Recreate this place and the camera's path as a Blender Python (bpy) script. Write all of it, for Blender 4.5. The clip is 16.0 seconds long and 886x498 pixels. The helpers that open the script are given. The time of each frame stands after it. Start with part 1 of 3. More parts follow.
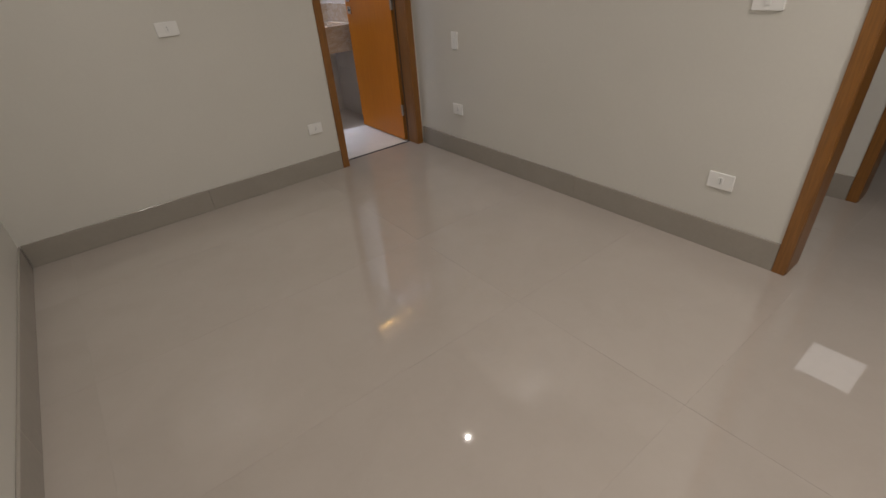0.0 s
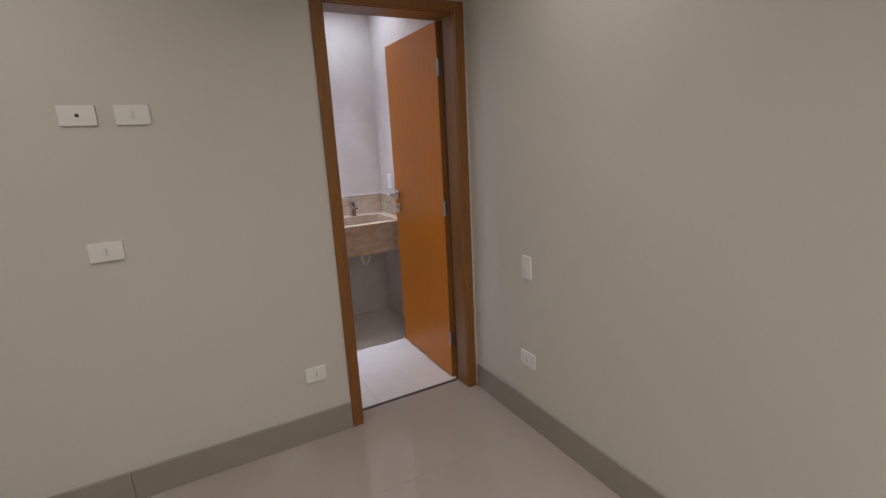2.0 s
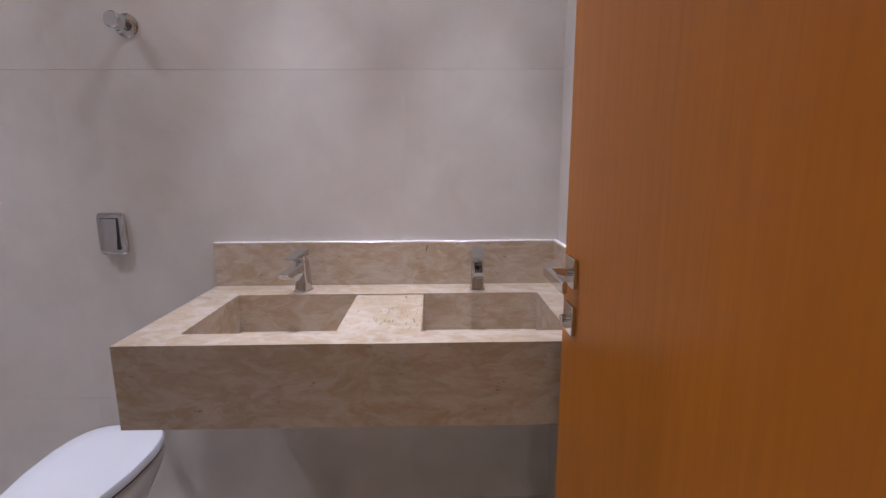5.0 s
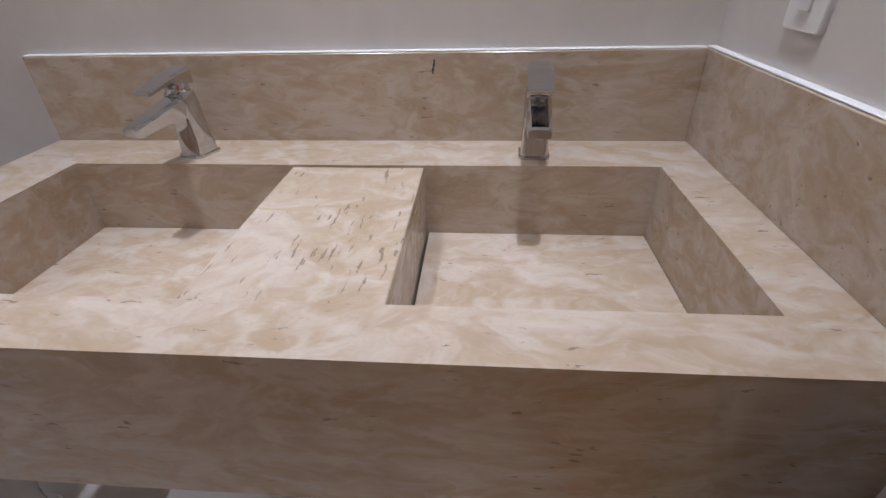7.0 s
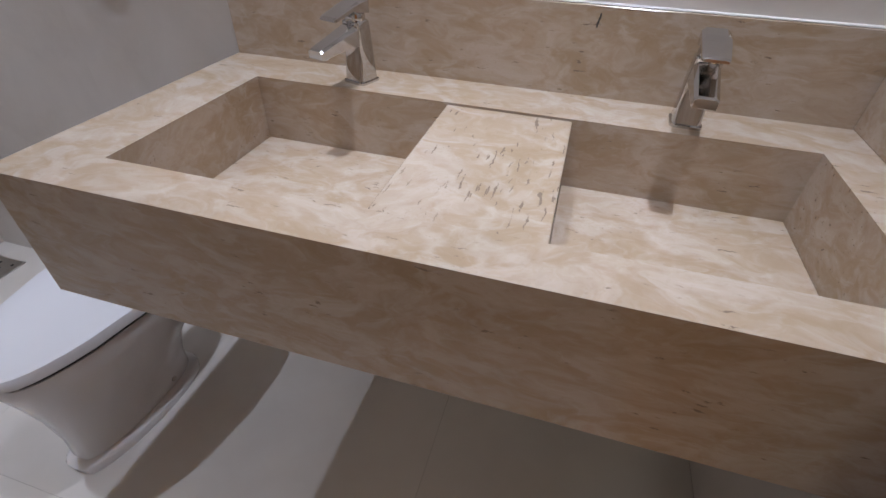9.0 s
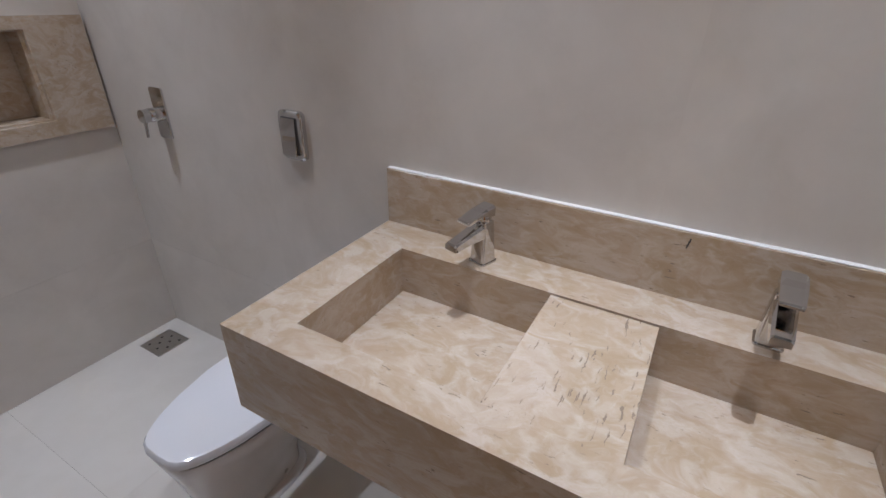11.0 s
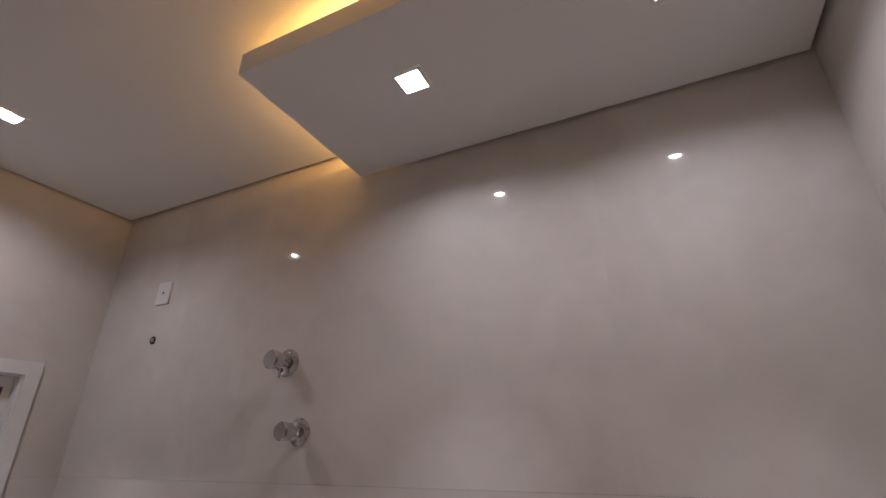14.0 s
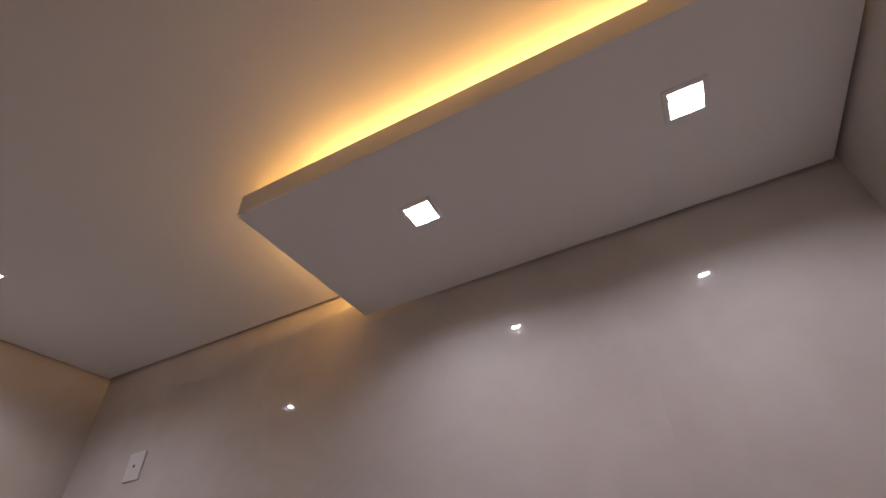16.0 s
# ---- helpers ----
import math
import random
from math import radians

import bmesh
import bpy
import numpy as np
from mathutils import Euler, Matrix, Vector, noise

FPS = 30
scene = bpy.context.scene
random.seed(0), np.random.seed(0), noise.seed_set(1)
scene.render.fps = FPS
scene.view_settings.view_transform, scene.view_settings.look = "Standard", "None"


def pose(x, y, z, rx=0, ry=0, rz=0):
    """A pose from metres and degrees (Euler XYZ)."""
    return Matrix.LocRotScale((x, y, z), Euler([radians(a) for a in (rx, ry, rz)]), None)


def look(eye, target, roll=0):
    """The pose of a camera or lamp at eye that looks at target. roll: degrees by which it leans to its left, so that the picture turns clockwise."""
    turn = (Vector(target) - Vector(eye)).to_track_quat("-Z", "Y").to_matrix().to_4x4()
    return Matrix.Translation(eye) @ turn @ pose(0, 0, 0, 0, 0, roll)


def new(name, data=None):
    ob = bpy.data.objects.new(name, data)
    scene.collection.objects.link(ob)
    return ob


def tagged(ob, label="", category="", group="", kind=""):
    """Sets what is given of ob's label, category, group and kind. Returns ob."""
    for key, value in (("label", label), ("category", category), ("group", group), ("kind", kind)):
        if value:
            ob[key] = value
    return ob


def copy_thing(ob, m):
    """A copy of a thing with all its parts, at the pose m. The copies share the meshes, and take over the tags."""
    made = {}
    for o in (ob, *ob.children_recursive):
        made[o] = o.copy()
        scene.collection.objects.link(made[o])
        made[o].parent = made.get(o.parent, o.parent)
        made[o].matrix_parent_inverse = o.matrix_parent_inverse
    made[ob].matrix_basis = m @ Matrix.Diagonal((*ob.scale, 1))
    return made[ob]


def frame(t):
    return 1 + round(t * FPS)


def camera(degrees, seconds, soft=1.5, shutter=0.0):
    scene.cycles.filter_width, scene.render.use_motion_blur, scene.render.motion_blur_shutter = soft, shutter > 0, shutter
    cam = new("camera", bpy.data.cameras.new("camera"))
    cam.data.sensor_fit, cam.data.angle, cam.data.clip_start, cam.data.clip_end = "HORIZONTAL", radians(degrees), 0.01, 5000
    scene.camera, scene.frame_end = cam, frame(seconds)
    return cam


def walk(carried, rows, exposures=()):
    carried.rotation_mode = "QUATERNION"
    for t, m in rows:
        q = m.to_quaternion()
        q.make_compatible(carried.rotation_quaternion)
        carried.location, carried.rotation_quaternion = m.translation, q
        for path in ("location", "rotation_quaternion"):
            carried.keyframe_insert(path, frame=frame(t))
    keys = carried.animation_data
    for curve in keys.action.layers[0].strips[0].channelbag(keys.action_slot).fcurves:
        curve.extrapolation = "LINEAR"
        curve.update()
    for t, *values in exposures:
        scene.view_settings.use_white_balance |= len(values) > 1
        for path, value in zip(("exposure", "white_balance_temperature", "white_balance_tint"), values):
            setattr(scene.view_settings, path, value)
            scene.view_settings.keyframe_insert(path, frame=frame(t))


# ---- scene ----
cam = camera(87.2, 16.0)
PATH = [
    (0, (-2.293, -3.272, 1.353), (-1.286, -1.904, 0.298), -4.4),
    (0.5, (-2.112, -3.121, 1.367), (-1.066, -1.669, 0.474), -3.6),
    (1, (-1.909, -2.862, 1.4), (-0.859, -1.324, 0.67), -3.3),
    (1.5, (-1.626, -2.553, 1.481), (-0.625, -0.924, 0.895), -3.1),
    (2, (-1.392, -2.228, 1.488), (-0.473, -0.512, 1.028), -2.9),
    (2.5, (-1.092, -1.913, 1.422), (-0.299, -0.115, 1.05), -3.1),
    (3, (-0.842, -1.525, 1.433), (-0.223, 0.346, 1.091), -2.5),
    (3.5, (-0.687, -1.159, 1.407), (-0.243, 0.77, 1.12), -2.4),
    (4, (-0.535, -0.787, 1.391), (-0.252, 1.175, 1.126), -1.2),
    (6.3, (-0.305, 0.606, 1.243), (-0.42, 2.443, 0.481), -1.35),
    (6.5, (-0.295, 0.67, 1.233), (-0.418, 2.468, 0.38), -1.45),
    (7, (-0.315, 0.727, 1.201), (-0.466, 2.408, 0.131), -1.65),
    (7.5, (-0.349, 0.713, 1.189), (-0.53, 2.325, 0.019), -0.75),
    (8, (-0.387, 0.695, 1.198), (-0.585, 2.271, -0.02), 0.95),
    (8.5, (-0.403, 0.676, 1.207), (-0.699, 2.213, -0.046), 1.45),
    (10.8, (-0.441, 0.586, 1.436), (-1.248, 2.079, 0.375), 1.3),
    (11, (-0.426, 0.585, 1.475), (-1.283, 2.122, 0.524), 1.1),
    (11.5, (-0.4, 0.599, 1.544), (-1.371, 2.224, 0.909), 0.45),
    (12, (-0.382, 0.559, 1.579), (-1.401, 2.257, 1.309), 0.75),
    (12.5, (-0.372, 0.548, 1.615), (-1.406, 2.26, 1.65), 0.5),
    (13, (-0.368, 0.517, 1.684), (-1.36, 2.229, 1.979), 0.0),
    (13.5, (-0.364, 0.474, 1.726), (-1.255, 2.175, 2.285), -0.0),
    (14, (-0.369, 0.455, 1.743), (-1.161, 2.111, 2.536), -0.2),
    (14.5, (-0.372, 0.426, 1.778), (-1.084, 2.01, 2.77), -0.3),
    (15, (-0.369, 0.395, 1.828), (-1.018, 1.905, 2.967), -0.2),
    (15.5, (-0.38, 0.436, 1.848), (-0.992, 1.885, 3.082), -1.4),
    (16, (-0.463, 0.536, 1.829), (-1.101, 1.943, 3.098), -4.2),
]
walk(cam, [(t, look(eye, target, roll)) for t, eye, target, roll in PATH],
     [(0.0, 0.14, 6450, 11), (1.5, 0.20, 6450, 13), (3.0, 0.24, 6450, 17), (4.0, 0.22, 6800, 20), (6.5, -0.14, 6750, 13), (8.5, -0.14, 6750, 11), (11.0, -0.22, 6850, 9), (12.3, -0.06, 6950, 10), (13.5, -0.40, 7300, 15), (14.5, -0.72, 7600, 24), (15.0, -0.76, 7650, 28), (16.0, -0.72, 7550, 24)])

# ---- world and lights ----
world = bpy.data.worlds.new("night")
scene.world = world
world.use_nodes = True
world.node_tree.nodes["Background"].inputs[0].default_value = (0.050, 0.060, 0.064, 1)
world.node_tree.nodes["Background"].inputs[1].default_value = 1.0

SPOT_COOL = (0.72, 0.80, 1.0)
SPOT_WARM = (1.0, 0.93, 0.87)
BATH_SPOT_W, SHOWER_SPOT_W, ROOM_SPOT_W, HALL_FILL_W, STRIP_W = 3.1, 5.6, 14.0, 1.6, 5.4


def lamp(name, x, y, z, size, watts, color, spread=150.0, size_y=None, rot=(0, 0, 0)):
    d = bpy.data.lights.new(name, "AREA")
    d.energy, d.color, d.spread = watts, color, radians(spread)
    d.shape, d.size = ("RECTANGLE", size) if size_y else ("DISK", size)
    if size_y:
        d.size_y = size_y
    ob = new(name, d)
    ob.matrix_world = pose(x, y, z, *rot)
    return ob


# ---- plan ----
BX0, BX1, BY0, BY1 = -2.835, 0.0, -4.4, 0.0        # bedroom faces
CEIL_BED = 2.70
TX0, TX1, TY0, TY1 = -2.56, 0.08, 0.15, 1.605     # bathroom faces
CEIL_BATH = 2.742
DX0, DX1, DH = -0.763, -0.061, 2.125               # bathroom door hole
EY0, EY1 = -3.63, -2.815                           # corridor door hole in the east wall
HX0, HX1 = 0.15, 1.04                              # corridor faces
BASE_H = 0.145
WY0, WY1, WZ0, WZ1 = 0.62, 1.392, 1.578, 2.010     # window hole

# ---- materials ----


def mat(name, base, rough=0.5, metal=0.0, spec=0.5, vary=(), bump=0.0, bump_scale=200.0, coat=0.0, rough_vary=0.0, stretch=(1, 1, 1), each=0.0):
    """vary: (scale, colour, amount) cloud layers mixed over the base colour."""
    m = bpy.data.materials.new(name)
    m.use_nodes = True
    n, l = m.node_tree.nodes, m.node_tree.links
    p = n["Principled BSDF"]
    p.inputs["Roughness"].default_value, p.inputs["Metallic"].default_value = rough, metal
    p.inputs["Specular IOR Level"].default_value = spec
    p.inputs["Coat Weight"].default_value = coat
    p.inputs["Coat Roughness"].default_value = 0.08
    co = n.new("ShaderNodeTexCoord")
    mp = n.new("ShaderNodeMapping")
    mp.inputs["Scale"].default_value = stretch
    l.new(co.outputs["Object"], mp.inputs["Vector"])
    src = mp.outputs["Vector"]
    if each:
        info = n.new("ShaderNodeObjectInfo")
        mul = n.new("ShaderNodeVectorMath")
        mul.operation = "MULTIPLY_ADD"
        mul.inputs[1].default_value = (17.0, 31.0, 23.0)
        l.new(info.outputs["Random"], mul.inputs[0])
        l.new(src, mul.inputs[2])
        src = mul.outputs[0]
    col = None
    for scale, c, amount, *ramp in vary:
        lo, hi, detail, warp = ramp[0] if ramp else (0.38, 0.68, 6.0, 0.6)
        t = n.new("ShaderNodeTexNoise")
        t.inputs["Scale"].default_value, t.inputs["Detail"].default_value = scale, detail
        t.inputs["Roughness"].default_value, t.inputs["Distortion"].default_value = 0.55, warp
        l.new(src, t.inputs["Vector"])
        r = n.new("ShaderNodeMapRange")
        r.inputs["From Min"].default_value, r.inputs["From Max"].default_value = lo, hi
        r.inputs["To Max"].default_value = amount
        l.new(t.outputs["Fac"], r.inputs["Value"])
        mix = n.new("ShaderNodeMix")
        mix.data_type = "RGBA"
        l.new(r.outputs["Result"], mix.inputs[0])
        if col is None:
            mix.inputs[6].default_value = (*base, 1)
        else:
            l.new(col, mix.inputs[6])
        mix.inputs[7].default_value = (*c, 1)
        col = mix.outputs[2]
    if col is None:
        p.inputs["Base Color"].default_value = (*base, 1)
    else:
        l.new(col, p.inputs["Base Color"])
    if rough_vary:
        t = n.new("ShaderNodeTexNoise")
        t.inputs["Scale"].default_value, t.inputs["Detail"].default_value = 5.0, 5.0
        l.new(src, t.inputs["Vector"])
        r = n.new("ShaderNodeMapRange")
        r.inputs["To Min"].default_value, r.inputs["To Max"].default_value = max(0.0, rough - rough_vary), rough + rough_vary
        l.new(t.outputs["Fac"], r.inputs["Value"])
        l.new(r.outputs["Result"], p.inputs["Roughness"])
    if bump:
        t = n.new("ShaderNodeTexNoise")
        t.inputs["Scale"].default_value, t.inputs["Detail"].default_value = bump_scale, 4.0
        l.new(src, t.inputs["Vector"])
        b = n.new("ShaderNodeBump")
        b.inputs["Strength"].default_value, b.inputs["Distance"].default_value = bump, 0.002
        l.new(t.outputs["Fac"], b.inputs["Height"])
        l.new(b.outputs["Normal"], p.inputs["Normal"])
    return m


def stone_mat(name, run, stretch, pits, herds):
    """Polished beige limestone: warped cloudy bands with crisp lobes, pale patches and short open veins that run one way."""
    m = bpy.data.materials.new(name)
    m.use_nodes = True
    n, l = m.node_tree.nodes, m.node_tree.links
    p = n["Principled BSDF"]
    co = n.new("ShaderNodeTexCoord")

    def noise(vector, scale, detail=4.0, rough=0.55, distort=0.0):
        t = n.new("ShaderNodeTexNoise")
        t.inputs["Scale"].default_value, t.inputs["Detail"].default_value = scale, detail
        t.inputs["Roughness"].default_value, t.inputs["Distortion"].default_value = rough, distort
        l.new(vector, t.inputs["Vector"])
        return t

    def shift(vector, by, amount):
        t = n.new("ShaderNodeVectorMath")
        t.operation = "MULTIPLY_ADD"
        t.inputs[1].default_value = (amount, amount, amount)
        l.new(by, t.inputs[0])
        l.new(vector, t.inputs[2])
        return t.outputs[0]

    def span(value, lo, hi, top=1.0, bottom=0.0):
        t = n.new("ShaderNodeMapRange")
        t.inputs["From Min"].default_value, t.inputs["From Max"].default_value = lo, hi
        t.inputs["To Min"].default_value, t.inputs["To Max"].default_value = bottom, top
        l.new(value, t.inputs["Value"])
        return t.outputs["Result"]

    def times(u, v):
        t = n.new("ShaderNodeMath")
        t.operation = "MULTIPLY"
        l.new(u, t.inputs[0])
        l.new(v, t.inputs[1])
        return t.outputs[0]

    def over(below, color, fac):
        t = n.new("ShaderNodeMix")
        t.data_type = "RGBA"
        l.new(fac, t.inputs[0])
        l.new(below, t.inputs[6])
        t.inputs[7].default_value = (*color, 1)
        return t.outputs[2]

    bed = n.new("ShaderNodeMapping")
    bed.inputs["Rotation"].default_value = (0.12, 0.10, 0.2)
    bed.inputs["Scale"].default_value = (0.75, 1.1, 1.7)
    l.new(co.outputs["Object"], bed.inputs["Vector"])
    wide = shift(bed.outputs["Vector"], noise(bed.outputs["Vector"], 3.2, 3.0).outputs["Color"], 0.24)
    close = shift(wide, noise(wide, 17.0, 3.0).outputs["Color"], 0.05)
    bands = noise(close, 6.5, 7.0, 0.6)
    ramp = n.new("ShaderNodeValToRGB")
    stops = ((0.28, (0.41, 0.302, 0.205)), (0.40, (0.435, 0.33, 0.227)), (0.46, (0.465, 0.36, 0.262)), (0.50, (0.45, 0.345, 0.247)),
             (0.55, (0.475, 0.37, 0.275)), (0.60, (0.505, 0.41, 0.32)), (0.65, (0.485, 0.385, 0.295)), (0.74, (0.53, 0.445, 0.36)))
    for k, (at, c) in enumerate(stops):
        e = ramp.color_ramp.elements[k] if k < 2 else ramp.color_ramp.elements.new(at)
        e.position, e.color = at, (*c, 1)
    l.new(bands.outputs["Fac"], ramp.inputs["Fac"])
    col = ramp.outputs["Color"]
    lobes = noise(close, 17.0, 2.0, 0.5, 0.8).outputs["Fac"]
    col = over(col, (0.575, 0.51, 0.45), span(lobes, 0.46, 0.64, 0.50))
    col = over(col, (0.37, 0.255, 0.155), span(lobes, 0.42, 0.28, 0.24))
    wisps = noise(close, 42.0, 4.0, 0.6, 1.0).outputs["Fac"]
    col = over(col, (0.60, 0.545, 0.49), span(wisps, 0.48, 0.74, 0.36))
    col = over(col, (0.36, 0.255, 0.16), span(wisps, 0.42, 0.30, 0.22))
    col = over(col, (0.42, 0.32, 0.23), span(noise(co.outputs["Object"], 140.0, 3.0).outputs["Fac"], 0.58, 0.75, 0.35))
    turn = n.new("ShaderNodeMapping")
    turn.inputs["Rotation"].default_value = (0.0, 0.0, run)
    turn.inputs["Scale"].default_value = stretch
    l.new(shift(co.outputs["Object"], noise(co.outputs["Object"], 70.0, 3.0).outputs["Color"], 0.010), turn.inputs["Vector"])
    dashes = span(noise(turn.outputs["Vector"], 150.0, 1.5, 0.4).outputs["Fac"], pits, pits + 0.05)
    herd = span(noise(co.outputs["Object"], 9.0, 2.0).outputs["Fac"], herds, herds + 0.08)
    cut = times(dashes, herd)
    col = over(col, (0.27, 0.21, 0.16), cut)
    l.new(col, p.inputs["Base Color"])
    l.new(span(wisps, 0.3, 0.7, 0.22, 0.10), p.inputs["Roughness"])
    b = n.new("ShaderNodeBump")
    b.invert = True
    b.inputs["Strength"].default_value, b.inputs["Distance"].default_value = 0.5, 0.002
    l.new(cut, b.inputs["Height"])
    l.new(b.outputs["Normal"], p.inputs["Normal"])
    return m


def glow(name, color, strength):
    m = bpy.data.materials.new(name)
    m.use_nodes = True
    p = m.node_tree.nodes["Principled BSDF"]
    p.inputs["Base Color"].default_value = (0.8, 0.8, 0.8, 1)
    p.inputs["Emission Color"].default_value = (*color, 1)
    p.inputs["Emission Strength"].default_value = strength
    return m


M_PAINT = mat("wall_paint", (0.565, 0.55, 0.50), 0.42, vary=((1.3, (0.595, 0.577, 0.527), 0.6), (60.0, (0.545, 0.528, 0.482), 0.3)), bump=0.06, bump_scale=260.0)
M_BASE = mat("baseboard_porcelain", (0.285, 0.258, 0.222), 0.24, vary=((3.0, (0.32, 0.292, 0.252), 0.6), (40.0, (0.26, 0.235, 0.202), 0.3)), each=1.0)
M_FLOOR = mat("floor_porcelain", (0.355, 0.315, 0.277), 0.026, spec=1.0, vary=((1.1, (0.395, 0.35, 0.31), 0.6), (5.0, (0.33, 0.29, 0.254), 0.4), (50.0, (0.375, 0.333, 0.294), 0.25)), each=1.0, rough_vary=0.015)
M_GROUT = mat("grout", (0.36, 0.315, 0.275), 0.85, vary=((30.0, (0.26, 0.23, 0.20), 0.6),), bump=0.2)
M_GROUT_W = mat("wall_grout", (0.42, 0.395, 0.36), 0.85, vary=((30.0, (0.37, 0.345, 0.315), 0.6),), bump=0.2)
M_TILE = mat("wall_porcelain", (0.62, 0.575, 0.53), 0.022, vary=((1.7, (0.69, 0.645, 0.60), 0.85), (5.0, (0.55, 0.505, 0.46), 0.6), (45.0, (0.64, 0.60, 0.555), 0.3)), each=1.0, rough_vary=0.010)
M_BFLOOR = mat("bath_floor_porcelain", (0.66, 0.625, 0.585), 0.22, vary=((2.0, (0.71, 0.68, 0.64), 0.8), (9.0, (0.62, 0.585, 0.54), 0.4)), each=1.0, bump=0.05)
M_CEIL = mat("ceiling_paint", (0.78, 0.77, 0.75), 0.8, vary=((2.0, (0.75, 0.74, 0.72), 0.5),), bump=0.05, bump_scale=300.0)
M_GAP_SHADE = mat("gap_shade", (0.12, 0.115, 0.11), 0.9)
M_STONE = stone_mat("beige_limestone", 0.12, (0.22, 1.1, 1.1), 0.70, 0.48)
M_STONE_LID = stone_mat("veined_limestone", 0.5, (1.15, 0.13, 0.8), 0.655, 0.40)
M_LEAF = mat("honey_door_veneer", (0.55, 0.182, 0.012), 0.36, spec=0.3, vary=((2.2, (0.55, 0.19, 0.017), 0.7), (14.0, (0.45, 0.14, 0.010), 0.5)), stretch=(6.0, 6.0, 0.35), rough_vary=0.05)
M_CASE = mat("brown_door_frame", (0.235, 0.098, 0.019), 0.33, vary=((3.0, (0.24, 0.108, 0.029), 0.8), (22.0, (0.13, 0.054, 0.014), 0.6)), stretch=(7.0, 7.0, 0.35), rough_vary=0.06)
M_CHROME = mat("chrome", (0.60, 0.60, 0.61), 0.07, 1.0, vary=((30.0, (0.52, 0.52, 0.53), 0.4),), rough_vary=0.03)
M_STEEL = mat("brushed_steel", (0.55, 0.54, 0.52), 0.28, 1.0, vary=((60.0, (0.46, 0.45, 0.44), 0.5),), stretch=(1, 1, 8))
M_HINGE = mat("hinge_steel", (0.30, 0.28, 0.25), 0.35, 1.0, vary=((60.0, (0.13, 0.12, 0.115), 0.5),))
M_WHITE = mat("white_plastic", (0.74, 0.735, 0.71), 0.28, vary=((12.0, (0.70, 0.695, 0.67), 0.5),))
M_WELL = mat("lamp_reflector_well", (0.60, 0.60, 0.61), 0.3, vary=((30.0, (0.54, 0.54, 0.55), 0.5),))
M_CERAMIC = mat("white_ceramic", (0.78, 0.78, 0.79), 0.07, vary=((3.0, (0.75, 0.75, 0.765), 0.6),), coat=0.3)
M_LID = mat("toilet_lid_plastic", (0.74, 0.75, 0.79), 0.12, vary=((4.0, (0.71, 0.72, 0.76), 0.6),))
M_ALU = mat("white_aluminium", (0.72, 0.72, 0.70), 0.35, vary=((20.0, (0.68, 0.68, 0.66), 0.5),))
# Also paints the shade of the toilet lid gap and the door gap.
M_BLACK = mat("black_rubber_and_gaps", (0.02, 0.02, 0.02), 0.5, vary=((30.0, (0.035, 0.035, 0.035), 0.5),))
M_SLOT = mat("dark_slot", (0.045, 0.042, 0.04), 0.6, vary=((30.0, (0.07, 0.065, 0.06), 0.5),))
M_NIGHT = mat("night_wall", (0.16, 0.17, 0.18), 0.7, vary=((3.0, (0.12, 0.13, 0.14), 0.6),))
M_HOSE = mat("white_hose", (0.70, 0.69, 0.66), 0.4, vary=((40.0, (0.62, 0.61, 0.58), 0.5),))
M_BULB = glow("spot_bulb", (0.86, 0.94, 1.0), 13.0)
M_BULB_W = glow("warm_spot_bulb", (1.0, 0.95, 0.88), 9.0)
M_PANEL = glow("hall_light_panel", (1.0, 0.97, 0.93), 1.0)
M_STRIP = glow("amber_led_strip", (1.0, 0.60, 0.20), 4.0)

glass = bpy.data.materials.new("window_glass")
glass.use_nodes = True
gp = glass.node_tree.nodes["Principled BSDF"]
gp.inputs["Base Color"].default_value = (0.72, 0.80, 0.80, 1)
gp.inputs["Transmission Weight"].default_value, gp.inputs["Roughness"].default_value, gp.inputs["IOR"].default_value = 1.0, 0.02, 1.5

# ---- mesh helpers ----


def addbox(bm, x0, x1, y0, y1, z0, z1, bev=0.0, seg=2):
    r = bmesh.ops.create_cube(bm, size=1.0)
    bmesh.ops.scale(bm, vec=(x1 - x0, y1 - y0, z1 - z0), verts=r["verts"])
    bmesh.ops.translate(bm, vec=((x0 + x1) / 2, (y0 + y1) / 2, (z0 + z1) / 2), verts=r["verts"])
    if bev:
        edges = list({e for v in r["verts"] for e in v.link_edges})
        bmesh.ops.bevel(bm, geom=edges, offset=bev, segments=seg, profile=0.5, affect="EDGES")


def box(x0, x1, y0, y1, z0, z1, bev=0.0, seg=2):
    bm = bmesh.new()
    addbox(bm, x0, x1, y0, y1, z0, z1, bev, seg)
    return bm


